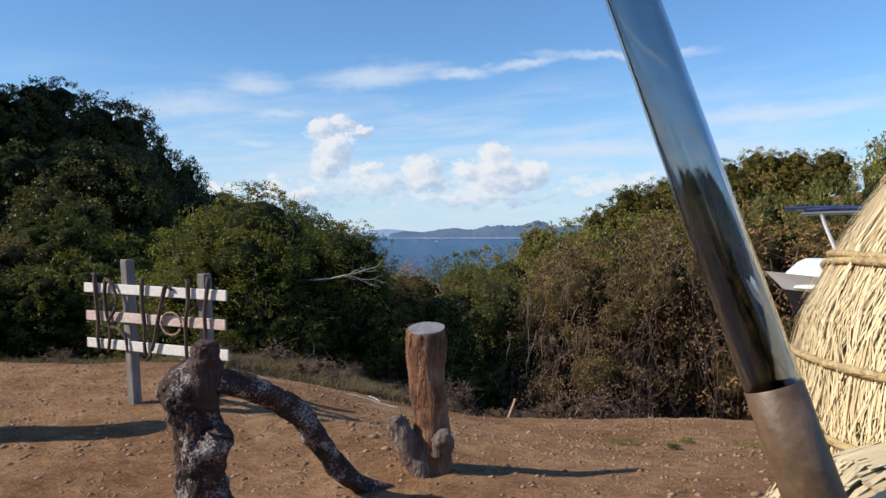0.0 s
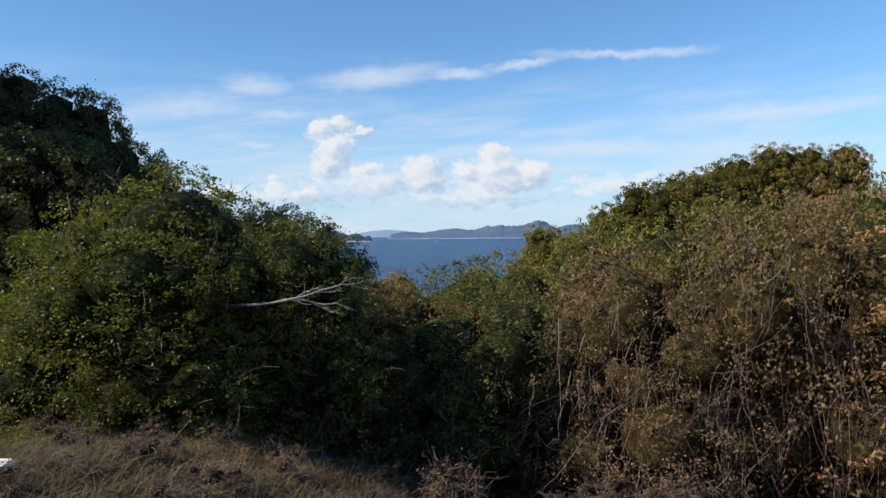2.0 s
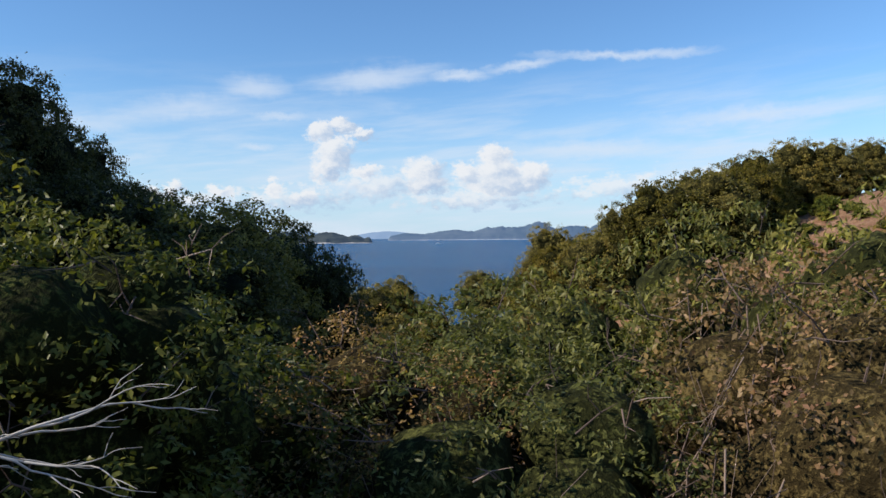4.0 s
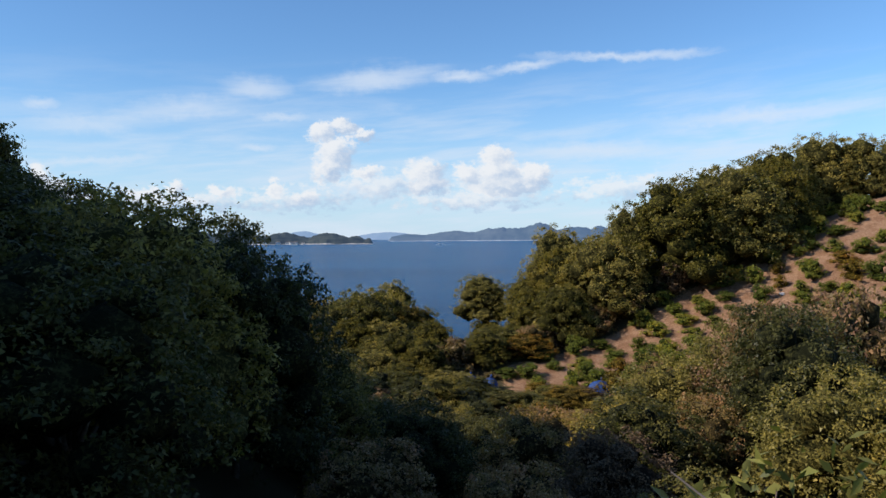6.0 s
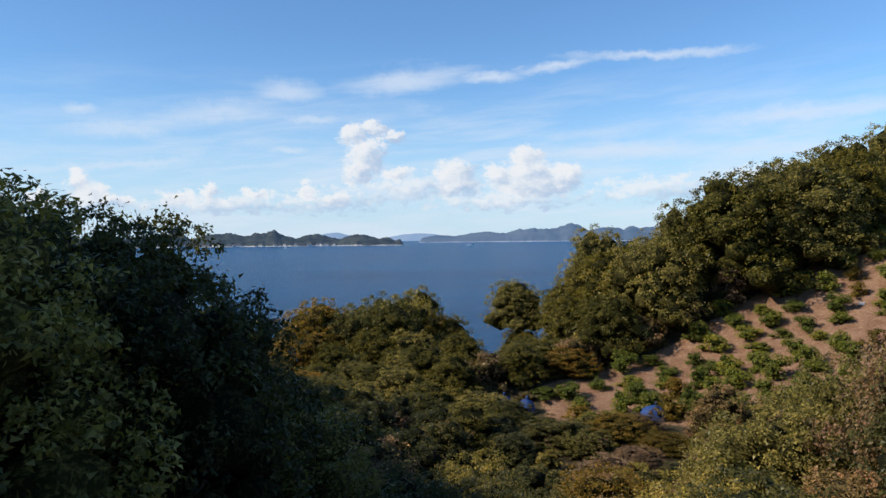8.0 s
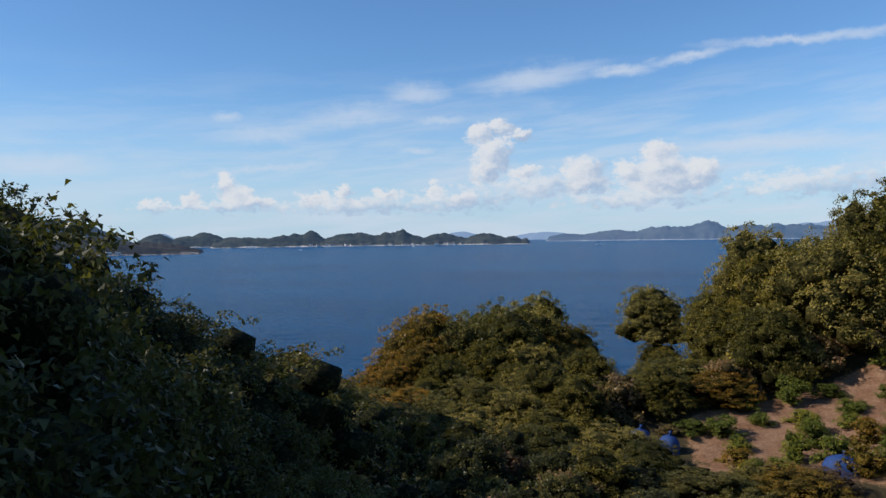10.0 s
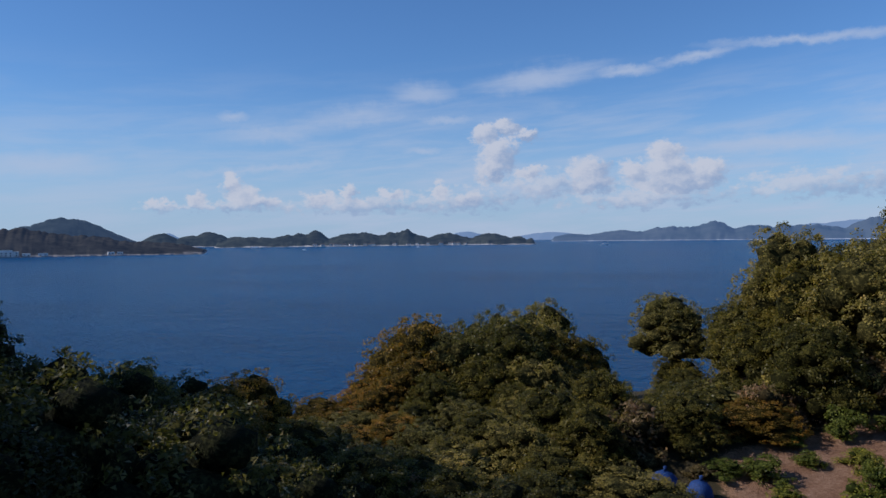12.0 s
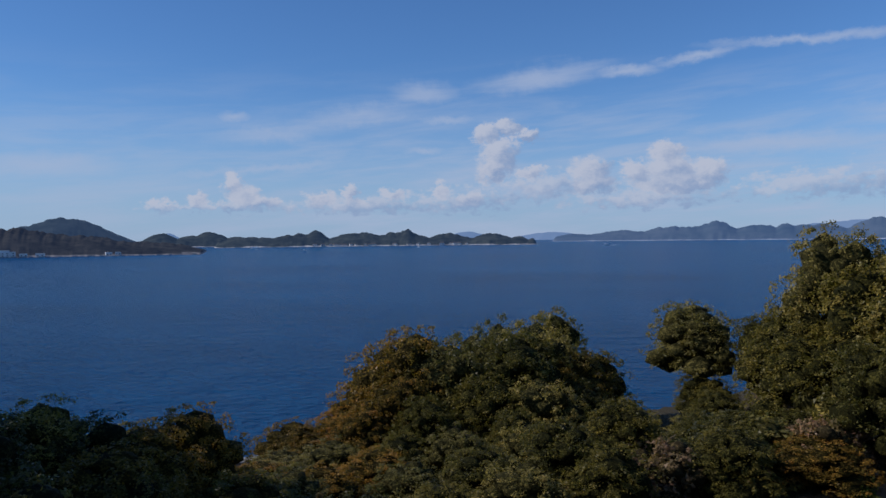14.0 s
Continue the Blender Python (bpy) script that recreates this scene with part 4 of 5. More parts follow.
# unseen greenery behind the start of the way, added for reflections in the tube
for k in range(13):
    x, y = -12 + 2.2 * k, -8 - 1.2 * math.sin(k * 2.1)
    stand(LOW[1], x, y, 2.9 + 0.5 * math.sin(k * 1.3), 2.2, "trees behind the clearing", rs)

for proto in PROTOS:
    for ob in (*proto.children_recursive, proto):
        bpy.data.objects.remove(ob)

# ---- things on the clearing ----


def wood_material(name, stops, grain, rough=0.85, relief=0.4, lichen=None):
    """Wood or bark: stretched grain, blotches, relief."""
    m, n, s = material(name)
    at = n.add("TexCoord").outputs["Object"]
    long = n.add("Mapping")
    long.inputs["Scale"].default_value = grain
    n.link(at, long.inputs[0])
    fine = n.noise(long.outputs[0], 9.0, 8.0, 0.68, 0.4)
    blot = n.noise(at, 4.5, 5.0, 0.6)
    colour = n.ramp(n.math("ADD", n.math("MULTIPLY", fine, 0.65), n.math("MULTIPLY", blot, 0.35)), stops)
    if lichen:
        spots = n.smooth(n.math("ADD", n.noise(at, 70.0, 6.0, 0.75), n.math("MULTIPLY", n.noise(at, 9.0, 5.0), 0.75)), 0.90, 1.04)
        colour = n.mix(spots, colour, lichen)
    n.link(colour, s["Base Color"])
    n.put(s["Roughness"], rough)
    n.put(s["Specular IOR Level"], 0.25)
    crack = n.math("ABSOLUTE", n.math("SUBTRACT", n.noise(long.outputs[0], 5.0, 5.0, 0.6), 0.5))
    n.link(n.bump(n.math("ADD", n.math("ADD", fine, n.math("MULTIPLY", blot, 0.6)), n.math("MULTIPLY", n.smooth(crack, 0.0, 0.10), 0.5)), relief, 0.045), s["Normal"])
    return m


POST = wood_material("weathered_post", [(0.3, (0.12, 0.10, 0.09)), (0.55, (0.26, 0.23, 0.20)), (0.75, (0.40, 0.37, 0.34))], (4, 4, 0.4))
PLANK = wood_material("white_plank", [(0.25, (0.50, 0.42, 0.36)), (0.5, (0.74, 0.68, 0.62)), (0.75, (0.86, 0.82, 0.77))], (0.5, 5, 5), 0.8, 0.15)
PLANK_PINK = wood_material("worn_plank", [(0.25, (0.38, 0.24, 0.19)), (0.5, (0.62, 0.46, 0.39)), (0.7, (0.80, 0.72, 0.66))], (0.5, 5, 5), 0.8, 0.15)
STICK = wood_material("stick", [(0.3, (0.05, 0.035, 0.028)), (0.6, (0.13, 0.09, 0.07)), (0.8, (0.22, 0.17, 0.14))], (3, 3, 1))
HOOP = wood_material("vine_hoop", [(0.3, (0.22, 0.13, 0.09)), (0.7, (0.42, 0.28, 0.2))], (2, 2, 2))
BARK_RED = wood_material("red_bark", [(0.28, (0.035, 0.018, 0.013)), (0.40, (0.12, 0.058, 0.036)), (0.50, (0.27, 0.125, 0.065)), (0.60, (0.36, 0.21, 0.13)), (0.70, (0.40, 0.33, 0.28))], (1.8, 1.8, 0.45), 0.7, 1.0)
BARK_DARK = wood_material("lichened_bark", [(0.3, (0.025, 0.015, 0.012)), (0.52, (0.085, 0.052, 0.042)), (0.72, (0.21, 0.145, 0.12))], (1.6, 1.6, 0.7), 0.9, 1.0, (0.50, 0.44, 0.43))
BARK_ARM = wood_material("bare_brown_bark", [(0.3, (0.03, 0.018, 0.014)), (0.5, (0.09, 0.052, 0.040)), (0.75, (0.20, 0.13, 0.11))], (1.6, 1.6, 0.5), 0.75, 1.0)
BARK_GREY = wood_material("grey_bark", [(0.3, (0.08, 0.05, 0.04)), (0.5, (0.22, 0.16, 0.13)), (0.72, (0.42, 0.34, 0.30))], (2.0, 2.0, 0.4), 0.85, 1.0)
CUT = wood_material("grey_cut_wood", [(0.3, (0.13, 0.12, 0.12)), (0.55, (0.24, 0.225, 0.22)), (0.8, (0.40, 0.38, 0.37))], (1, 1, 1), 0.8, 0.2)
CUT_BROWN = wood_material("brown_cut_wood", [(0.3, (0.035, 0.02, 0.016)), (0.55, (0.10, 0.058, 0.045)), (0.8, (0.20, 0.14, 0.12))], (1.5, 1.5, 0.5), 0.7, 0.8)


def blob(bm, rings, sides, rough, rng, cap=True):
    """Loft of rough rings (x, y, z, radius x, radius y), closed at both ends."""
    loops = []
    phase = rng.uniform(0, 6.28, 4)
    for k, (x, y, z, rx, ry) in enumerate(rings):
        loop = []
        for j in range(sides):
            a = 2 * math.pi * j / sides
            q = 1 + rough * (math.sin(3 * a + phase[0] + 0.35 * k) * 0.5 + math.sin(5 * a + phase[1] - 0.5 * k) * 0.35 + math.sin(9 * a + phase[2] + 0.8 * k) * 0.25 + rng.normal(0, 0.22))
            loop.append(bm.verts.new((x + rx * q * math.cos(a), y + ry * q * math.sin(a), z)))
        loops.append(loop)
    for a, b in zip(loops, loops[1:]):
        for j in range(sides):
            bm.faces.new((a[j], a[(j + 1) % sides], b[(j + 1) % sides], b[j]))
    if cap:
        bm.faces.new(loops[0][::-1])
        bm.faces.new(loops[-1])
    return loops


def fat_limb(points, sides, rough, rng, steps=5):
    """A rough limb along a smooth line of (x, y, z, radius)."""
    P = np.asarray(points, dtype=float)
    t = np.linspace(0, len(P) - 1, (len(P) - 1) * steps + 1)
    line = np.stack([np.interp(t, np.arange(len(P)), P[:, c]) for c in range(4)], -1)
    for _ in range(2):
        line[1:-1] = 0.25 * line[:-2] + 0.5 * line[1:-1] + 0.25 * line[2:]
    V, F = tubes([line], sides)
    k = len(line)
    centre = np.repeat(line[:, :3], sides, axis=0)
    ang = np.tile(np.arange(sides) / sides * 6.28, k)
    row = np.repeat(np.arange(k), sides)
    q = 1 + rough * (0.6 * np.sin(3 * ang + 0.5 * row + rng.uniform(0, 6)) + 0.5 * np.sin(2 * ang - 0.9 * row) + rng.normal(0, 0.45, len(V)))
    V = centre + (V - centre) * q[:, None]
    bm = bmesh.new()
    vs = [bm.verts.new(v) for v in V]
    for f in F:
        bm.faces.new([vs[i] for i in f])
    bm.faces.new(vs[:sides][::-1])
    bm.faces.new(vs[-sides:])
    return bm


def box(bm, m, sx, sy, sz, bevel=0.006):
    made = bmesh.ops.create_cube(bm, size=1.0, matrix=m @ Matrix.Diagonal((sx, sy, sz, 1)))
    edges = list({e for v in made["verts"] for e in v.link_edges})
    if bevel:
        bmesh.ops.bevel(bm, geom=edges, offset=bevel, segments=1, affect="EDGES")


rt = np.random.default_rng(21)

# the rail with letters of bent sticks
rail = tagged(new("stick_letter_sign"), "weathered posts with white planks carrying letters of bent sticks", "sign")
A, B = Vector((-3.517, 7.103, 0)), Vector((-1.916, 6.238, 0))
along = (B - A).normalized()
front = Vector((along.y, -along.x, 0))
turn_deg = math.degrees(math.atan2(along.y, along.x))


def on_rail(u, z, out=0.0):
    return A + along * u + front * out + Vector((0, 0, z))


for (x0, y0, x1, y1, top) in ((-2.985, 6.76, -3.08, 6.80, 1.37), (-2.20, 6.42, -2.26, 6.44, 1.26)):
    bm = bmesh.new()
    box(bm, pose(0, 0, 0, 0, 0, turn_deg), 0.088, 0.088, 1.0, 0.007)
    for v in bm.verts:
        k = v.co.z + 0.5
        v.co = Vector((v.co.x + x0 + (x1 - x0) * k, v.co.y + y0 + (y1 - y0) * k, -0.25 + k * (top + 0.25))) - front * 0.048
    part("post", bm, rail, "grey weathered square post", POST)
for k, (z, dip, m, u0, u1) in enumerate(((1.10, 0.005, PLANK, 0.0, 1.81), (0.85, -0.01, PLANK_PINK, 0.03, 1.80), (0.60, -0.015, PLANK, 0.04, 1.83))):
    bm = bmesh.new()
    box(bm, Matrix.Translation(on_rail((u0 + u1) / 2, z, 0.065)) @ pose(0, 0, 0, 0, dip * 40, turn_deg), u1 - u0, 0.018, 0.088, 0.004)
    ob = part("plank", bm, rail, "white-washed plank" if m is PLANK else "worn pinkish plank", m)
STICKS = ["0.19,1.25 0.20,1.02 0.24,0.80 0.22,0.68 0.25,0.52", "0.35,1.19 0.33,1.05 0.36,0.86 0.42,0.74 0.38,0.52", "0.35,1.19 0.43,1.17 0.50,1.05 0.51,0.98 0.47,0.90 0.38,0.80",
          "0.42,0.76 0.55,0.74 0.62,0.66 0.63,0.56", "0.84,1.21 0.83,1.0 0.87,0.80 0.86,0.64 0.88,0.53", "1.14,1.17 1.08,0.98 1.03,0.80 0.98,0.62 0.92,0.50",
          "1.13,1.16 1.20,1.13", "1.40,1.22 1.41,1.02 1.37,0.86 1.38,0.68 1.39,0.50", "1.65,1.24 1.62,1.06 1.60,0.92 1.62,0.74 1.58,0.50"]
for k, text in enumerate(STICKS):
    pts = [tuple(float(v) for v in q.split(",")) for q in text.split()]
    r0 = 0.019 if k not in (3, 6) else 0.015
    bm = fat_limb([(*on_rail(u, z, 0.095 + 0.006 * (k % 3)), r0 * (1.0 - 0.06 * i)) for i, (u, z) in enumerate(pts)], 7, 0.12, rt, 4)
    part("stick", bm, rail, "dark crooked stick", STICK, True)
bm = fat_limb([(*on_rail(1.20 + 0.125 * math.cos(a), 0.835 + 0.10 * math.sin(a), 0.10), 0.009) for a in np.linspace(0.1, 6.3, 15)], 6, 0.05, rt, 2)
part("hoop", bm, rail, "reddish bent vine hoop", HOOP, True)

# the tall sawn stump
stump = tagged(new("sawn_stump"), "tall sawn tree stump with peeling red-brown bark", "stump")
bm = bmesh.new()
rings = []
for k in range(31):
    u = k / 30
    flare = 0.045 * max(0, 1 - u * 3.2) ** 2
    rings.append((-0.265 - 0.035 * u + 0.012 * math.sin(5 * u), 5.02 + 0.04 * u, -0.12 + 1.10 * u, 0.128 - 0.008 * u + flare + 0.010 * math.sin(7.5 * u + 0.8) + 0.005 * math.sin(23 * u), 0.128 - 0.008 * u + flare))
loops = blob(bm, rings, 34, 0.085, rt)
for v in loops[-1]:
    v.co.z += 0.20 * (v.co.y - 5.06) + 0.05 * (v.co.x + 0.3)
part("trunk", bm, stump, "", BARK_RED, True)
bm = bmesh.new()
blob(bm, [(-0.30, 5.06, 0.975, 0.119, 0.119), (-0.30, 5.06, 0.987, 0.120, 0.120)], 26, 0.03, rt)
for v in bm.verts:
    v.co.z += 0.20 * (v.co.y - 5.06) + 0.05 * (v.co.x + 0.3)
part("cut_top", bm, stump, "grey sawn top", CUT)
part("branch_stub", fat_limb([(-0.24, 5.0, -0.10, 0.12), (-0.33, 4.97, 0.10, 0.10), (-0.41, 4.95, 0.25, 0.082), (-0.475, 4.94, 0.36, 0.072), (-0.50, 4.935, 0.43, 0.050)], 18, 0.14, rt), stump, "pale knotted stub", BARK_GREY, True)
part("knot", fat_limb([(-0.21, 4.95, 0.22, 0.085), (-0.19, 4.895, 0.30, 0.068), (-0.18, 4.865, 0.335, 0.045), (-0.178, 4.855, 0.345, 0.015)], 16, 0.16, rt), stump, "", BARK_GREY, True)

# the old forked stump with a limb on the ground
fork = tagged(new("forked_stump"), "gnarled dark stump with pale lichen and a fallen limb", "stump")
bm = bmesh.new()
rings = []
for k in range(56):
    z = -0.12 + 1.09 * k / 55
    cx = float(np.interp(z, (-0.1, 0.23, 0.42, 0.59, 0.70, 0.77, 0.84, 0.90, 0.97), (-1.44, -1.447, -1.46, -1.476, -1.50, -1.52, -1.51, -1.49, -1.45)))
    w0 = float(np.interp(z, (-0.1, 0.05, 0.23, 0.42, 0.59, 0.70, 0.77, 0.84, 0.90, 0.97), (0.19, 0.145, 0.130, 0.118, 0.118, 0.128, 0.138, 0.145, 0.12, 0.05)))
    rings.append((cx, 4.10, z, w0, w0 * 0.95))
blob(bm, rings, 48, 0.17, rt)
part("trunk", bm, fork, "", BARK_DARK, True)
part("sawn_arm", fat_limb([(-1.475, 4.07, 0.74, 0.12), (-1.44, 4.06, 0.84, 0.100), (-1.415, 4.05, 0.93, 0.080), (-1.406, 4.04, 0.99, 0.070), (-1.403, 4.04, 1.035, 0.062)], 24, 0.13, rt), fork, "brown sawn arm", BARK_ARM, True)
bm = bmesh.new()
blob(bm, [(-1.405, 4.04, 1.030, 0.062, 0.062), (-1.405, 4.04, 1.050, 0.056, 0.056), (-1.405, 4.04, 1.056, 0.040, 0.040)], 18, 0.04, rt)
part("cut_top", bm, fork, "dull sawn top", CUT_BROWN, True)
part("knob", fat_limb([(-1.52, 4.06, 0.72, 0.085), (-1.575, 4.04, 0.80, 0.075), (-1.60, 4.03, 0.85, 0.040)], 18, 0.18, rt), fork, "lichen-crusted knob", BARK_DARK, True)
part("burr", fat_limb([(-1.45, 4.07, 0.40, 0.10), (-1.37, 4.04, 0.51, 0.092), (-1.325, 4.03, 0.58, 0.070), (-1.315, 4.03, 0.62, 0.03)], 20, 0.15, rt), fork, "", BARK_DARK, True)
part("fallen_limb", fat_limb([(-1.47, 4.11, 0.74, 0.07), (-1.380, 4.12, 0.844, 0.066), (-1.185, 4.22, 0.763, 0.066), (-1.072, 4.32, 0.678, 0.062), (-0.967, 4.42, 0.540, 0.070), (-0.901, 4.50, 0.382, 0.060), (-0.802, 4.60, 0.192, 0.063), (-0.680, 4.70, 0.062, 0.055), (-0.517, 4.80, 0.005, 0.042)], 24, 0.16, rt), fork, "mottled lichened limb", BARK_DARK, True)

# a stump beside the clearing, out of view, added to cast a shadow on the soil
old = tagged(new("weathered_stump"), "thick weathered stump out of view, added for its shadow on the soil", "stump")
part("trunk", fat_limb([(-4.50, 5.72, -0.2, 0.36), (-4.48, 5.72, 0.5, 0.30), (-4.50, 5.72, 1.2, 0.28), (-4.54, 5.70, 1.45, 0.24)], 18, 0.10, rt), old, "", BARK_DARK, True)

# the leaning tube of clear plastic, its foot in a brown sleeve
SMOKED, n, s = material("smoked_plastic")
n.link(n.ramp(n.noise(n.add("TexCoord").outputs["Object"], 30.0, 5.0), [(0.3, (0.44, 0.48, 0.51)), (0.7, (0.54, 0.57, 0.59))]), s["Base Color"])
n.put(s["Transmission Weight"], 1.0)
n.put(s["Roughness"], 0.03)
n.put(s["IOR"], 1.40)
SLEEVE, n, s = material("brown_sleeve")
at = n.add("TexCoord").outputs["Object"]
n.link(n.ramp(n.noise(at, 26.0, 6.0, 0.7), [(0.3, (0.060, 0.035, 0.020)), (0.5, (0.125, 0.078, 0.046)), (0.72, (0.21, 0.138, 0.088))]), s["Base Color"])
n.put(s["Roughness"], 0.42)
n.link(n.bump(n.noise(at, 60.0, 4.0), 0.3, 0.004), s["Normal"])
pipe = tagged(new("clear_tube"), "leaning tube of smoked clear plastic with a brown foot", "tube")
top, foot = Vector((-0.010, 1.10, 1.832)), Vector((0.108, 1.035, 1.449))
axis = (foot - top).normalized()
a, b = top - axis * 0.40, foot + axis * 0.14
tube_rings = [(*(a + (b - a) * k / 12), 0.0243) for k in range(13)]
outer_v, outer_f = tubes([tube_rings], 56)
inner_v, inner_f = tubes([[(*p[:3], 0.0205) for p in tube_rings]], 56)
part("tube", mesh_from("tube", np.concatenate([outer_v, inner_v]), np.concatenate([outer_f, inner_f[:, ::-1] + len(outer_v)]), SMOKED, smooth=True), pipe)
cuff = foot - axis * 0.027
part("sleeve", mesh_from("sleeve", *tubes([[(*cuff, 0.0243), (*(cuff + axis * 0.0008), 0.0252), (*(cuff + axis * 0.08), 0.0252), (*(cuff + axis * 0.19), 0.0252)]], 48), SLEEVE, smooth=True), pipe, "dull brown sleeve")
bm = bmesh.new()
bmesh.ops.create_cone(bm, cap_ends=True, segments=32, radius1=0.0252, radius2=0.0246, depth=0.02, matrix=look(a, a + axis))
part("end_cap", bm, pipe, "", SLEEVE)

# the bound straw bundle
STRAW, n, s = material("straw")
n.link(n.ramp(n.math("ADD", n.math("MULTIPLY", n.add("NewGeometry").outputs["Random Per Island"], 0.8), n.math("MULTIPLY", n.noise(n.add("TexCoord").outputs["Object"], 60.0, 4.0), 0.3)),
              [(0.0, (0.54, 0.41, 0.22)), (0.4, (0.68, 0.53, 0.30)), (0.8, (0.78, 0.64, 0.39)), (1.0, (0.72, 0.58, 0.34))]), s["Base Color"])
n.put(s["Roughness"], 0.6)
STRAW_BED, n, s = material("packed_straw")
lay = n.add("Mapping")
lay.inputs["Scale"].default_value = (1.0, 1.0, 0.07)
n.link(n.add("TexCoord").outputs["Object"], lay.inputs[0])
fibre_h = n.noise(lay.outputs[0], 210.0, 6.0, 0.65, 0.6)
n.link(n.ramp(fibre_h, [(0.30, (0.50, 0.38, 0.20)), (0.42, (0.64, 0.50, 0.28)), (0.6, (0.74, 0.60, 0.36)), (0.75, (0.82, 0.69, 0.44))]), s["Base Color"])
n.put(s["Roughness"], 0.7)
n.link(n.bump(fibre_h, 1.0, 0.012), s["Normal"])
ROPE, n, s = material("straw_rope")
at = n.add("TexCoord").outputs["Object"]
n.link(n.ramp(n.noise(at, 90.0, 4.0), [(0.3, (0.30, 0.20, 0.09)), (0.7, (0.60, 0.45, 0.22))]), s["Base Color"])
n.put(s["Roughness"], 0.8)
n.link(n.bump(n.noise(at, 120.0, 3.0), 0.8, 0.01), s["Normal"])
straw = tagged(new("straw_bundle"), "tall pale yellow straw bundle bound with straw rope", "straw")
CX, CY = 0.78, 1.46


def girth(z):
    return float(np.interp(z, (0.0, 0.9, 1.08, 1.20, 1.34, 1.48, 1.60, 1.72, 1.86, 1.98), (0.40, 0.43, 0.43, 0.415, 0.425, 0.405, 0.345, 0.26, 0.14, 0.03)))


bm = bmesh.new()
blob(bm, [(CX, CY, z, girth(z) * 0.97, girth(z) * 0.82) for z in np.linspace(-0.05, 1.98, 40)], 40, 0.012, rt)
part("core", bm, straw, "", STRAW_BED, True)
V, F = tubes([[(0.12, 1.05, 1.27, 0.02), (0.15, 1.07, 1.275, 0.075), (0.22, 1.12, 1.27, 0.105), (0.34, 1.20, 1.24, 0.13), (0.55, 1.32, 1.15, 0.15)]], 24)
part("straw_arm", mesh_from("straw_arm", V, F, STRAW_BED, smooth=True), straw, "short straw arm that holds the pipe")
V, F = [], []
for k in range(2200):
    u, a, long = rt.uniform(0.02, 0.85), rt.uniform(0, 6.28), rt.uniform(0.10, 0.22)
    base = len(V)
    for j in range(3):
        q = min(1.0, u + long * j)
        c = Vector([float(np.interp(q, (0, 0.07, 0.24, 0.52, 1.0), row)) for row in ((0.12, 0.15, 0.22, 0.34, 0.55), (1.05, 1.07, 1.12, 1.20, 1.32), (1.27, 1.275, 1.27, 1.24, 1.15))])
        r = float(np.interp(q, (0, 0.07, 0.24, 0.52, 1.0), (0.02, 0.075, 0.105, 0.13, 0.15))) + 0.0035
        for s in (-1, 1):
            b = a + s * 0.0025 / r
            V.append((c.x - 0.53 * r * math.cos(b), c.y + 0.84 * r * math.cos(b), c.z + r * math.sin(b)))
    F += [(base, base + 1, base + 3, base + 2), (base + 2, base + 3, base + 5, base + 4)]
tagged(part("arm_straw_layer", mesh_from("arm_straw_layer", V, np.array(F), STRAW), straw, "straws wrapped along the arm"), kind="stuff")
V, F = [], []
for k in range(13000):
    a, z, long = rt.uniform(0, 6.28), rt.uniform(0.75, 1.93), rt.uniform(0.08, 0.26)
    lean, wide, lift = rt.normal(0, 0.25), rt.uniform(0.0006, 0.0020), rt.uniform(0.0, 0.0035)
    base = len(V)
    for j in range(4):
        u = j / 3
        zz = z - long * u
        aa = a + lean * u * long / 0.3
        r = girth(zz) + lift * math.sin(u * 3.0) + 0.002 + (0.012 * u if k % 9 == 0 else 0.0)
        for side in (-1, 1):
            V.append((CX + r * math.cos(aa + side * wide / r), CY + 0.84 * r * math.sin(aa + side * wide / r), zz))
    F += [(base + 2 * j, base + 2 * j + 1, base + 2 * j + 3, base + 2 * j + 2) for j in range(3)]
tagged(part("straw_layer", mesh_from("straw_layer", V, np.array(F), STRAW), straw, "loose straws laid over each other"), kind="stuff")
for z, tilt in ((1.66, 0.10), (1.545, 0.08), (1.505, 0.16), (1.375, 0.12), (1.30, 0.05), (1.215, 0.10), (1.10, 0.05), (0.85, 0.0)):
    ring = []
    for a in np.linspace(0, 6.2832, 44):
        zz = z + tilt * 0.42 * math.cos(a - 3.5) + 0.006 * math.sin(3 * a)
        r = girth(zz) + 0.010
        ring.append((CX + r * math.cos(a), CY + 0.84 * r * math.sin(a), zz, 0.0056 + 0.0012 * math.sin(40 * a)))
    part("rope", mesh_from("rope", *tubes([ring], 7), ROPE, smooth=True), straw, "twisted straw rope")
V, F = [], []
for k in range(260):
    p = np.array([CX - 0.12 + rt.normal(0, 0.03), CY - girth(1.25) * 0.82 - 0.01, 1.27 + rt.normal(0, 0.02)])
    d = np.array([rt.normal(-0.1, 0.5), rt.normal(-0.35, 0.25), rt.normal(-0.5, 0.5)])
    q = p + d / np.linalg.norm(d) * rt.uniform(0.04, 0.13)
    base = len(V)
    V += [p + (0.0015, 0, 0), p - (0.0015, 0, 0), q - (0.001, 0, 0.0), q + (0.001, 0, 0)]
    F.append((base, base + 1, base + 2, base + 3))
tagged(part("knot", mesh_from("knot", V, np.array(F), STRAW), straw, "frayed knot of straw ends"), kind="stuff")

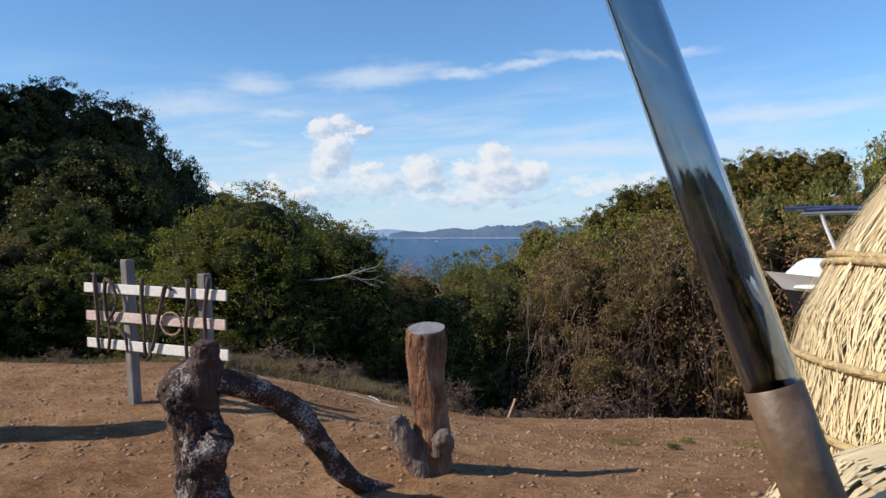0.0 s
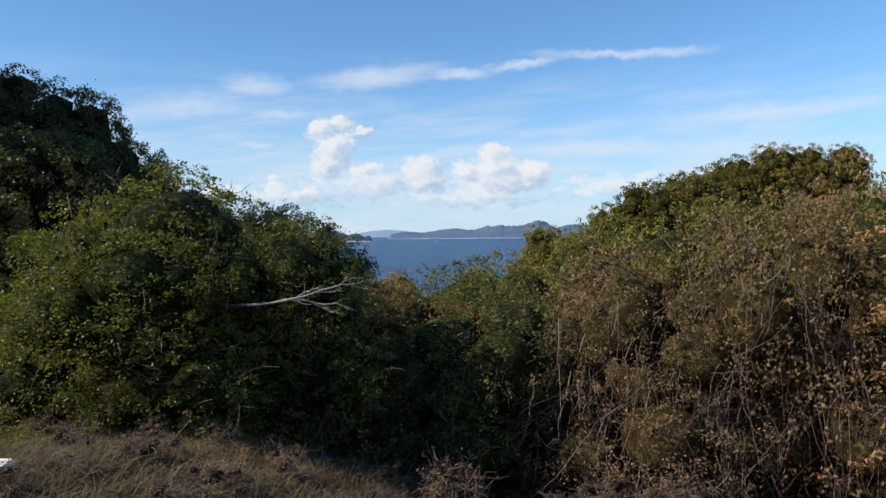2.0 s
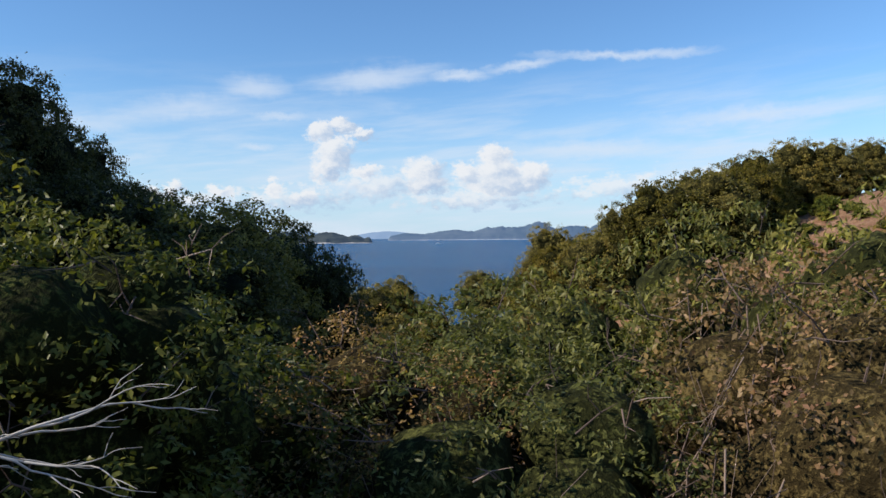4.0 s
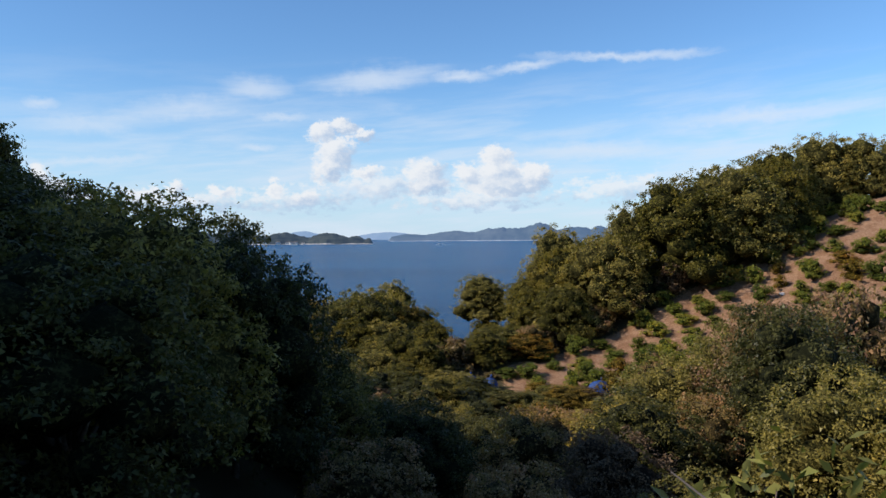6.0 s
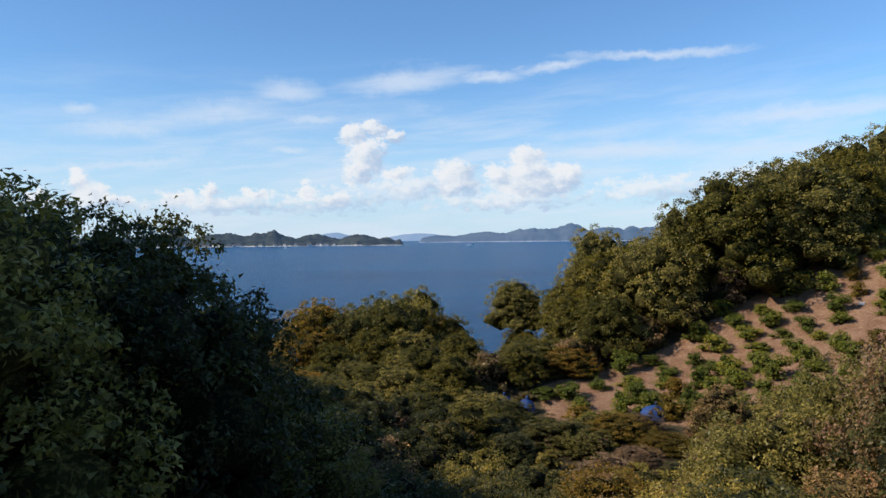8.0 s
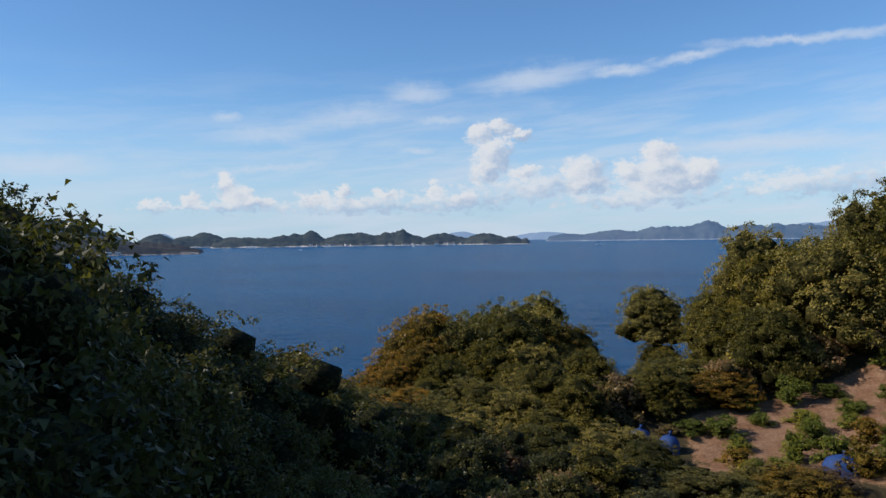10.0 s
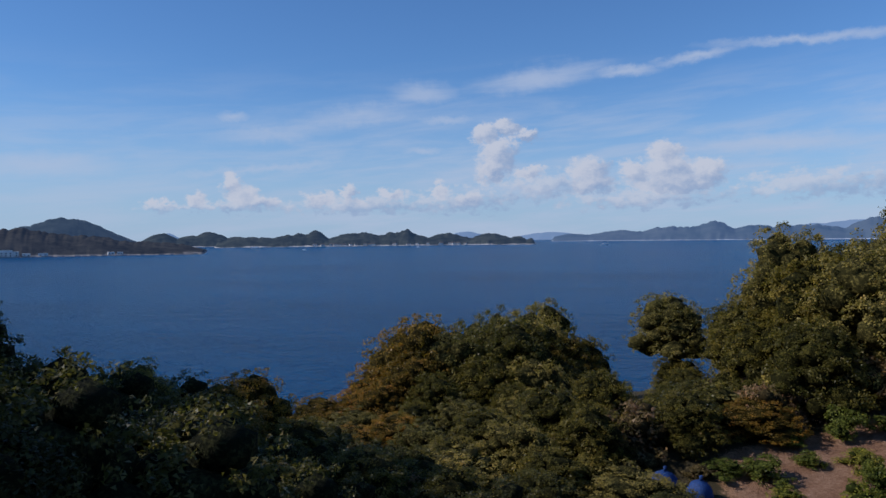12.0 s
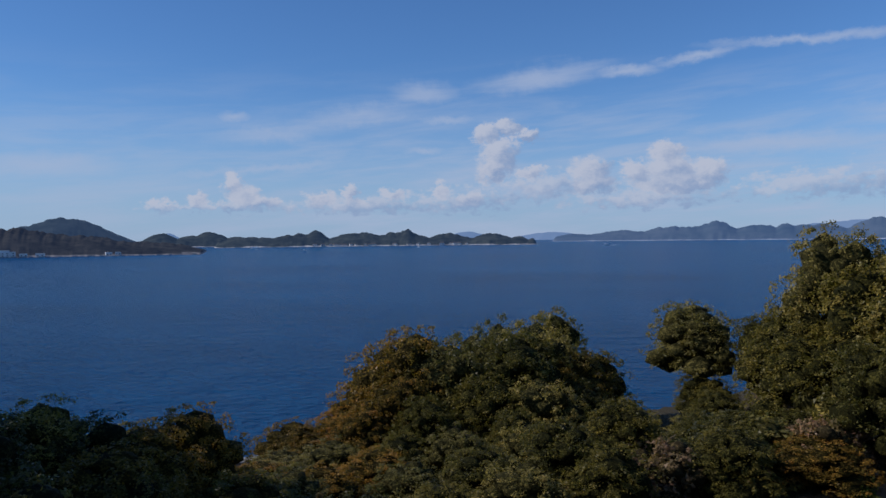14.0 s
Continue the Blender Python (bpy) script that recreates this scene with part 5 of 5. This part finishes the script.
# the small white boat beyond the straw
WHITE, n, s = material("white_gloss")
n.link(n.ramp(n.noise(n.add("TexCoord").outputs["Object"], 14.0, 4.0), [(0.3, (0.74, 0.75, 0.77)), (0.6, (0.84, 0.84, 0.85))]), s["Base Color"])
n.put(s["Roughness"], 0.35)
BLUE, n, s = material("blue_cloth")
n.link(n.ramp(n.noise(n.add("TexCoord").outputs["Object"], 25.0, 4.0), [(0.3, (0.03, 0.05, 0.16)), (0.7, (0.07, 0.10, 0.27))]), s["Base Color"])
n.put(s["Roughness"], 0.8)
GREYP, n, s = material("grey_paint")
n.link(n.ramp(n.noise(n.add("TexCoord").outputs["Object"], 20.0, 4.0), [(0.3, (0.20, 0.21, 0.23)), (0.7, (0.30, 0.31, 0.33))]), s["Base Color"])
n.put(s["Roughness"], 0.4)
HULL_DARK, n, s = material("dark_hull")
n.link(n.ramp(n.noise(n.add("TexCoord").outputs["Object"], 20.0, 4.0), [(0.3, (0.02, 0.022, 0.028)), (0.7, (0.05, 0.05, 0.06))]), s["Base Color"])
n.put(s["Roughness"], 0.4)
boat = tagged(new("model_boat"), "small white model boat with blue awning on a stand", "boat")
BX, BY, BZ = 0.515, 1.93, 1.472


def hull_half(u):
    return 0.105 * min(1.0, (u * 2.6) ** 0.6) if u > 0 else 0.0


bm = bmesh.new()
deck, chine, keel = [], [], []
for k in range(11):
    u = k / 10
    x, hw, rise = BX + 0.62 * u, max(0.004, hull_half(u)), 0.035 * (1 - u) ** 2
    for side in (-1, 1):
        deck.append(bm.verts.new((x - 0.02 * (1 - u), BY + side * hw, BZ + 0.02 + rise)))
        chine.append(bm.verts.new((x + 0.02, BY + side * hw * 0.86, BZ - 0.018 + rise)))
        keel.append(bm.verts.new((x + 0.06 * (1 - u), BY + side * hw * 0.12, BZ - 0.075 + rise * 0.6)))
for k in range(10):
    for row, low in ((deck, chine), (chine, keel)):
        for f in ((row[2 * k], row[2 * k + 2], low[2 * k + 2], low[2 * k]), (row[2 * k + 1], low[2 * k + 1], low[2 * k + 3], row[2 * k + 3])):
            bm.faces.new(f).material_index = 1 if low is keel else 0
    bm.faces.new((deck[2 * k], deck[2 * k + 1], deck[2 * k + 3], deck[2 * k + 2]))
bm.faces.new((deck[-2], deck[-1], chine[-1], chine[-2]))
bm.faces.new((chine[-2], chine[-1], keel[-1], keel[-2]))
part("hull", bm, boat, "white hull with a dark bottom", WHITE).data.materials.append(HULL_DARK)
bm = bmesh.new()
loops = []
for x, hw, z in ((0.035, 0.02, 0.052), (0.075, 0.055, 0.072), (0.10, 0.07, 0.080), (0.30, 0.07, 0.080), (0.31, 0.07, 0.03)):
    loops.append([bm.verts.new((BX + x, BY - hw, BZ + 0.02)), bm.verts.new((BX + x, BY - hw * 0.9, BZ + z)), bm.verts.new((BX + x, BY + hw * 0.9, BZ + z)), bm.verts.new((BX + x, BY + hw, BZ + 0.02))])
for p, q in zip(loops, loops[1:]):
    for j in range(3):
        bm.faces.new((p[j], p[j + 1], q[j + 1], q[j]))
bm.faces.new(loops[0])
bm.faces.new(loops[-1][::-1])
part("cabin", bm, boat, "white foredeck", WHITE)
for z, y0, m in ((0.186, -0.07, BLUE), (0.178, -0.05, GREYP), (0.192, 0.02, BLUE)):
    line = [(BX + 0.03 + 0.06 * k, BY + y0, BZ + z - 0.0016 * (k - 2) ** 2 * 0.6, 0.004) for k in range(9)]
    part("awning_rail", mesh_from("awning_rail", *tubes([line], 6), m, smooth=True), boat, "blue awning edge" if m is BLUE else "")
part("awning_post", mesh_from("awning_post", *tubes([[(BX + 0.072, BY - 0.05, BZ + 0.176, 0.004), (BX + 0.115, BY - 0.05, BZ + 0.075, 0.004)]], 8), WHITE, smooth=True), boat, "white slanting post")
part("awning_post", mesh_from("awning_post", *tubes([[(BX + 0.42, BY - 0.05, BZ + 0.17, 0.004), (BX + 0.40, BY - 0.05, BZ + 0.02, 0.004)]], 8), WHITE, smooth=True), boat, "white slanting post")
bm = bmesh.new()
box(bm, Matrix.Translation((BX + 0.36, BY, (BZ - 0.07) / 2)), 0.09, 0.09, BZ - 0.07, 0.006)
part("stand", bm, boat, "grey wooden stand", POST)

# ---- soil, stones and weeds of the clearing ----
STONE, n, s = material("stone")
n.link(n.ramp(n.math("ADD", n.math("MULTIPLY", n.add("ObjectInfo").outputs["Random"], 0.5), n.math("MULTIPLY", n.add("NewGeometry").outputs["Random Per Island"], 0.5)),
              [(0.0, (0.15, 0.085, 0.045)), (0.5, (0.33, 0.205, 0.12)), (0.85, (0.45, 0.31, 0.19)), (1.0, (0.58, 0.46, 0.34))]), s["Base Color"])
n.put(s["Roughness"], 0.9)
V, F = [], []
PEB = np.array([(1, 0, 0), (0.3, 0.95, 0), (-0.8, 0.6, 0), (-0.8, -0.6, 0), (0.3, -0.95, 0), (0.1, 0, 0.75), (0, 0, -0.5)])
PEB_F = [(0, 1, 5), (1, 2, 5), (2, 3, 5), (3, 4, 5), (4, 0, 5), (1, 0, 6), (2, 1, 6), (3, 2, 6), (4, 3, 6), (0, 4, 6)]
for k in range(15000):
    x, y = rt.uniform(-9, 7), rt.uniform(2.0, 15) if k % 3 else rt.uniform(2.5, 8)
    if clearing(x, y) < 0.5:
        continue
    r = 0.006 + 0.024 * rt.uniform() ** 2.0 + (0.03 * rt.uniform() ** 2 if k % 23 == 0 else 0)
    c, sn = math.cos(k * 1.7), math.sin(k * 1.7)
    base = len(V)
    z = ground_z(x, y)
    for px, py, pz in PEB * rt.uniform(0.7, 1.3, (7, 3)):
        V.append((x + r * (c * px - sn * py), y + r * (sn * px + c * py) * 0.8, z + r * pz * 0.8))
    F += [tuple(base + i for i in f) for f in PEB_F]
tagged(new("gravel", mesh_from("gravel", V, np.array(F), STONE)), "small stones and clods strewn over bare soil", "gravel", kind="stuff")


def blades(count, spot, tall, mat, name, label, droop=0.5, wide=0.006):
    """Grass blades as bent strips. spot() gives x, y or None."""
    V, F = [], []
    for k in range(count):
        at = spot(k)
        if at is None:
            continue
        x, y = at
        z, h, a = ground_z(x, y) - 0.02, tall * rt.uniform(0.3, 1.5), rt.uniform(0, 6.28)
        dx, dy, bend = math.cos(a), math.sin(a), rt.uniform(0.2, 1.0) * droop * h
        wx, wy = -dy * wide * rt.uniform(0.6, 1.3), dx * wide
        base = len(V)
        for u, q in ((0, 1.0), (0.55, 0.8), (1.0, 0.15)):
            px, py, pz = x + dx * bend * u * u, y + dy * bend * u * u, z + h * (u - 0.25 * u * u * droop)
            V += [(px - wx * q, py - wy * q, pz), (px + wx * q, py + wy * q, pz)]
        F += [(base, base + 1, base + 3, base + 2), (base + 2, base + 3, base + 5, base + 4)]
    return tagged(new(name, mesh_from(name, V, np.array(F), mat)), label, "grass", kind="stuff")


TUFTS = [(rt.uniform(-9, 6), rt.uniform(8.5, 16)) for k in range(2600)]
TUFTS = [(x, y) for x, y in TUFTS if (0.02 < clearing(x, y - 0.2) < 0.75 and (x < 0 or rt.uniform() < 0.15)) or (x < -0.6 and clearing(x, y) < 0.4 and y < front_of_scrub(x) + 0.3)]


def tuft_spot(k):
    x, y = TUFTS[int(rt.integers(len(TUFTS)))]
    return x + rt.normal(0, 0.09), y + rt.normal(0, 0.09)


blades(24000, tuft_spot, 0.17, GRASS_DRY, "dry_grass", "withered brown grass along the edge of the soil", 1.7, 0.004)


def weed(x, y, r, count, name="weed"):
    V, F = [], []
    for k in range(count):
        a, q = rt.uniform(0, 6.28), r * rt.uniform() ** 0.5
        px, py = x + q * math.cos(a), y + q * math.sin(a)
        z = ground_z(px, py) + rt.uniform(0.005, 0.05)
        d = rt.uniform(0, 6.28)
        l, wd = rt.uniform(0.02, 0.04), 0.008
        cx, sx_ = math.cos(d), math.sin(d)
        base = len(V)
        V += [(px, py, z), (px + l * 0.5 * cx - wd * sx_, py + l * 0.5 * sx_ + wd * cx, z + 0.008), (px + l * cx, py + l * sx_, z + 0.004), (px + l * 0.5 * cx + wd * sx_, py + l * 0.5 * sx_ - wd * cx, z + 0.008)]
        F.append((base, base + 1, base + 2, base + 3))
    return tagged(new(name, mesh_from(name, V, np.array(F), LEAF_CITRUS)), "small green weed growing in bare soil", "weed", "weeds on the soil")


for x, y, r in ((1.51, 7.07, 0.11), (2.66, 6.97, 0.14), (2.2, 7.3, 0.06), (1.9, 6.8, 0.05)):
    weed(x, y, r, 90)

# a dead tree whose bleached bough reaches out of the scrub
dead = tagged(new("dead_tree"), "dead leafless tree with one bleached forked bough", "tree")
gz = ground_z(-4.9, 17.1)
part("trunk", mesh_from("trunk", *tubes([[(-4.9, 17.1, gz - 0.2, 0.08), (-4.8, 17.0, gz + 2.2, 0.06), (-4.5, 16.7, 0.35, 0.04), (-3.8, 15.8, 0.55, 0.028), (-2.85, 15.05, 0.64, 0.021)]], 8), BARK, smooth=True), dead)
lines, todo = [], [((-2.85, 15.05, 0.64), (0.97, 0.0, 0.16), 0.72, 0.021, 0)]
while todo:
    p, d, long, r, level = todo.pop()
    p, d = np.array(p), np.array(d) / np.linalg.norm(d)
    line = [(*p, r)]
    for k in range(4):
        d = d + rt.normal(0, 0.13, 3)
        d /= np.linalg.norm(d)
        p = p + d * long / 4
        line.append((*p, r * (1 - 0.13 * (k + 1))))
        if level < 4 and k in ((1, 2, 3) if level < 2 else (2, 3)):
            f = d + rt.normal(0, 0.42, 3) * np.array([1, 1, 0.6]) + np.array([0.3, 0, 0.03])
            todo.append((tuple(p), tuple(f), long * rt.uniform(0.5, 0.75), r * 0.58, level + 1))
    lines.append(line)
part("bough", mesh_from("bough", *tubes(lines, 5), TWIG_PALE, smooth=True), dead, "bleached forked bough")

# odds and ends at the edge
bm = bmesh.new()
box(bm, pose(-3.78, 10.75, ground_z(-3.78, 10.75) + 0.07, 12, -3, -12), 0.44, 0.22, 0.05, 0.012)
board = tagged(new("foam_board"), "dirty white foam board lying in dry grass", "board")
part("slab", bm, board, "", PLANK)
bm = bmesh.new()
box(bm, pose(1.0, 12.8, ground_z(1.0, 12.8) + 0.17, 0, -62, 35), 0.42, 0.05, 0.02, 0.003)
chip = tagged(new("broken_stake"), "splintered orange-brown stake leaning in scrub", "stake")
part("splinter", bm, chip, "", HOOP)
for k, (x, y, a) in enumerate(((-1.15, 8.6, 170), (-0.85, 8.5, 160), (-1.0, 8.75, 120))):
    stick = tagged(new("fallen_stick"), "pale dry stick lying on the soil", "stick", "sticks on the soil")
    ca, sa = math.cos(radians(a)), math.sin(radians(a))
    part("wood", mesh_from("wood", *tubes([[(x - 0.15 * ca * u, y - 0.15 * sa * u, ground_z(x - 0.15 * ca * u, y - 0.15 * sa * u) + 0.010, 0.008) for u in (-1, -0.3, 0.4, 1)]], 6), TWIG_PALE, smooth=True), stick)

# ---- the orchard, the shore and the far water ----
BLUENET, n, s = material("blue_net")
at = n.add("TexCoord").outputs["Object"]
n.link(n.ramp(n.noise(at, 9.0, 6.0, 0.7), [(0.3, (0.003, 0.018, 0.085)), (0.6, (0.007, 0.05, 0.20)), (0.8, (0.03, 0.11, 0.33))]), s["Base Color"])
n.put(s["Roughness"], 0.7)
n.link(n.bump(n.noise(at, 14.0, 4.0), 0.8, 0.06), s["Normal"])
CONCRETE, n, s = material("concrete")
at = n.add("NewGeometry").outputs["Position"]
n.link(n.ramp(n.math("ADD", n.math("MULTIPLY", n.noise(at, 1.4, 6.0, 0.7), 0.6), n.math("MULTIPLY", n.noise(at, 0.3, 3.0), 0.4)), [(0.3, (0.19, 0.18, 0.17)), (0.7, (0.42, 0.40, 0.38))]), s["Base Color"])
n.put(s["Roughness"], 0.9)
PLASTER, n, s = material("pale_plaster")
n.link(n.ramp(n.noise(n.add("NewGeometry").outputs["Position"], 0.2, 5.0), [(0.3, (0.58, 0.56, 0.53)), (0.7, (0.80, 0.79, 0.77))]), s["Base Color"])
n.put(s["Roughness"], 0.8)
TILE, n, s = material("dark_roof")
n.link(n.ramp(n.noise(n.add("NewGeometry").outputs["Position"], 0.5, 4.0), [(0.3, (0.06, 0.065, 0.075)), (0.7, (0.15, 0.14, 0.14))]), s["Base Color"])
n.put(s["Roughness"], 0.7)
DARKGLASS, n, s = material("window_glass")
n.put(s["Base Color"], (0.03, 0.04, 0.05, 1))
n.put(s["Roughness"], 0.15)

ro = np.random.default_rng(77)


def net_heap(x, y, wide, tall):
    """A citrus tree wrapped in blue netting."""
    ob = tagged(new("netted_bush"), "citrus bush wrapped in bright blue netting", "net", "netted bushes in the orchard")
    ob.location = (x, y, ground_z(x, y))
    bm = bmesh.new()
    rings = []
    for k in range(9):
        u = k / 8
        r = wide * 0.5 * (1.0 - 0.15 * u) * math.sqrt(max(0.02, 1 - max(0.0, u - 0.45) ** 2 / 0.31))
        rings.append((0.06 * math.sin(3 * u), 0.0, tall * u - 0.08, r, r * 0.9))
    blob(bm, rings, 18, 0.10, ro)
    part("netting", bm, ob, "", BLUENET, True)
    bm = bmesh.new()
    blob(bm, [(0.1, 0, tall - 0.12, 0.16, 0.16), (0.12, 0, tall + 0.05, 0.10, 0.10), (0.13, 0, tall + 0.17, 0.14, 0.12), (0.14, 0, tall + 0.24, 0.05, 0.05)], 12, 0.12, ro)
    part("tied_top", bm, ob, "knotted blue top", BLUENET, True)
    return ob


for x, y, wide, tall in ((3.0, 99.3, 2.0, 1.5), (5.2, 97.9, 1.8, 1.5), (4.2, 96.6, 1.2, 1.0), (16.0, 91.6, 2.6, 1.4)):
    net_heap(x, y, wide, tall)

# small pale crates among the rows
for x, y in ((26.0, 101.0), (40.0, 103.5), (22.0, 96.0)):
    ob = tagged(new("harvest_crate"), "small white harvest crate on the orchard soil", "crate", "crates in the orchard")
    ob.location = (x, y, ground_z(x, y))
    bm = bmesh.new()
    box(bm, Matrix.Translation((0, 0, 0.03)), 0.52, 0.36, 0.02, 0)
    for sx_, sy_, lx, ly in ((0.25, 0, 0.02, 0.36), (-0.25, 0, 0.02, 0.36), (0, 0.17, 0.52, 0.02), (0, -0.17, 0.52, 0.02)):
        box(bm, Matrix.Translation((sx_, sy_, 0.17)), lx, ly, 0.30, 0)
    part("shell", bm, ob, "", WHITE)

# the sea wall and stones at the shore
wall = tagged(new("sea_wall"), "low grey concrete wall along the shore", "wall", kind="structure")
pa, pb = Vector((-50.0, 112.5, 0)), Vector((-26.0, 130.5, 0))
bm = bmesh.new()
mid = (pa + pb) / 2
box(bm, Matrix.Translation((mid.x, mid.y, SEA_LEVEL + 0.55)) @ pose(0, 0, 0, 0, 0, math.degrees(math.atan2(pb.y - pa.y, pb.x - pa.x))), (pb - pa).length, 1.6, 2.2, 0.06)
part("wall_block", bm, wall, "", CONCRETE)
for k in range(26):
    u = ro.uniform()
    c = pa.lerp(pb, u) + Vector((-0.6, 0.8, 0)) * ro.uniform(1.0, 3.2)
    rock = tagged(new("shore_rock"), "rough grey boulder at the foot of the sea wall", "rock", "rocks along the shore")
    rock.location = (c.x, c.y, SEA_LEVEL)
    r = ro.uniform(0.35, 0.95)
    bm = bmesh.new()
    blob(bm, [(0, 0, -0.6 * r, 0.8 * r, 0.7 * r), (0, 0, -0.1 * r, 1.0 * r, 0.9 * r), (0.1 * r, 0, 0.35 * r, 0.75 * r, 0.7 * r), (0.1 * r, 0, 0.6 * r, 0.3 * r, 0.35 * r)], 9, 0.25, ro)
    part("boulder", bm, rock, "", CONCRETE)


def polar(az, far, z=SEA_LEVEL):
    return Vector((far * math.sin(radians(az)), far * math.cos(radians(az)), z))


def ferry(az, far, long, turn, label, wake=0.0):
    """A ship with its hull, deckhouse, bridge and funnel."""
    ship = tagged(new("ferry"), label, "ship", "ships on the strait")
    ship.matrix_world = Matrix.Translation(polar(az, far)) @ pose(0, 0, 0, 0, 0, turn)
    bm = bmesh.new()
    loops = []
    for u, wd, sheer in ((-0.5, 0.75, 0.0), (-0.2, 1.0, 0.0), (0.2, 1.0, 0.1), (0.38, 0.6, 0.35), (0.5, 0.08, 0.6)):
        x, h = u * long, long * (0.075 + 0.05 * sheer)
        loops.append([bm.verts.new((x, -wd * long * 0.09, h)), bm.verts.new((x, -wd * long * 0.075, -0.8)), bm.verts.new((x, wd * long * 0.075, -0.8)), bm.verts.new((x, wd * long * 0.09, h))])
    for p, q in zip(loops, loops[1:]):
        for j in range(4):
            bm.faces.new((p[j], p[(j + 1) % 4], q[(j + 1) % 4], q[j]))
    bm.faces.new(loops[0])
    bm.faces.new(loops[-1][::-1])
    part("hull", bm, ship, "white hull", WHITE)
    for name, cx, lx, wy, z0, z1, m in (("deckhouse", -0.08, 0.62, 0.15, 0.07, 0.15, WHITE), ("bridge", 0.10, 0.20, 0.13, 0.15, 0.21, WHITE), ("window_band", 0.105, 0.205, 0.132, 0.17, 0.19, DARKGLASS), ("funnel", -0.2, 0.06, 0.05, 0.15, 0.23, GREYP)):
        bm = bmesh.new()
        box(bm, Matrix.Translation((cx * long, 0, (z0 + z1) / 2 * long)), lx * long, wy * long, (z1 - z0) * long, 0.1)
        part(name, bm, ship, "", m)
    if wake:
        V = [(-0.5 * long, -1.0, 0.12), (-0.5 * long, 1.0, 0.12), (-0.5 * long - wake, 2.6, 0.10), (-0.5 * long - wake, -2.6, 0.10)]
        foam = tagged(new("wake_foam", mesh_from("wake_foam", V, [(0, 1, 2, 3)], WHITE)), "white foam trailing behind a ship", "foam")
        foam.matrix_world = ship.matrix_world.copy()


ferry(-27.4, 1850, 23, 4, "white ferry crossing the strait before the island")
ferry(-0.45, 1800, 17, 200, "white ferry with a wake heading out", 26.0)
ferry(-23.6, 1500, 8, 15, "small fishing boat far out on the strait")
ferry(-14.9, 1750, 7, 170, "small fishing boat near the long island")


def building(az, far, long, deep, tall, turn, gable, base, rows):
    """A plain building on the far shore, with windows in rows."""
    house = tagged(new("shore_building"), "pale waterside building below a wooded hill" if not gable else "small pale house with a dark roof by the water", "building", "buildings on the far shore")
    house.matrix_world = Matrix.Translation(polar(az, far, SEA_LEVEL + base)) @ pose(0, 0, 0, 0, 0, turn - az)
    bm = bmesh.new()
    box(bm, Matrix.Translation((0, 0, tall / 2 - 1)), long, deep, tall + 2, 0)
    part("wall", bm, house, "", PLASTER)
    bm = bmesh.new()
    if gable:
        v = [bm.verts.new(c) for c in ((-long * 0.55, -deep * 0.6, tall), (long * 0.55, -deep * 0.6, tall), (long * 0.55, deep * 0.6, tall), (-long * 0.55, deep * 0.6, tall), (-long * 0.5, 0, tall + deep * 0.4), (long * 0.5, 0, tall + deep * 0.4))]
        for f in ((0, 1, 5, 4), (2, 3, 4, 5), (1, 2, 5), (3, 0, 4), (3, 2, 1, 0)):
            bm.faces.new([v[i] for i in f])
        part("roof", bm, house, "dark tiled roof", TILE)
    else:
        box(bm, Matrix.Translation((0, 0, tall + 0.3)), long * 1.02, deep * 1.02, 0.6, 0)
        part("roof", bm, house, "flat roof", PLASTER)
    for r in range(rows):
        count = max(2, int(long / 5))
        for k in range(count):
            bm = bmesh.new()
            box(bm, Matrix.Translation((-long / 2 + (k + 0.5) * long / count, -deep / 2 - 0.03, 1.8 + 3.2 * r)), 1.9, 0.12, 1.3, 0)
            part("window", bm, house, "", DARKGLASS)


for az, far, long, deep, tall, turn, rows in ((-45.4, 1243, 14, 8, 5, 5, 1), (-44.7, 1241, 20, 10, 5, -4, 1), (-43.5, 1242, 22, 10, 9, 3, 2), (-42.9, 1243, 12, 8, 7, 0, 2), (-42.2, 1241, 10, 7, 4, 8, 1), (-41.2, 1241, 12, 7, 4, -6, 1), (-37.0, 1241, 9, 7, 4, 10, 1), (-36.4, 1241, 8, 7, 4, 0, 1)):
    building(az, far, long, deep, tall, turn, False, 1.0, rows)
for k in range(22):
    az = (-22.5, -21.0, -20.0, -18.4, -15.6, -13.2, -11.4)[k % 7] + ro.normal(0, 0.55)
    building(az, 2058 + ro.uniform(0, 10), ro.uniform(7, 13), ro.uniform(6, 9), ro.uniform(3, 5), ro.uniform(-30, 30), True, 1.5, 1)
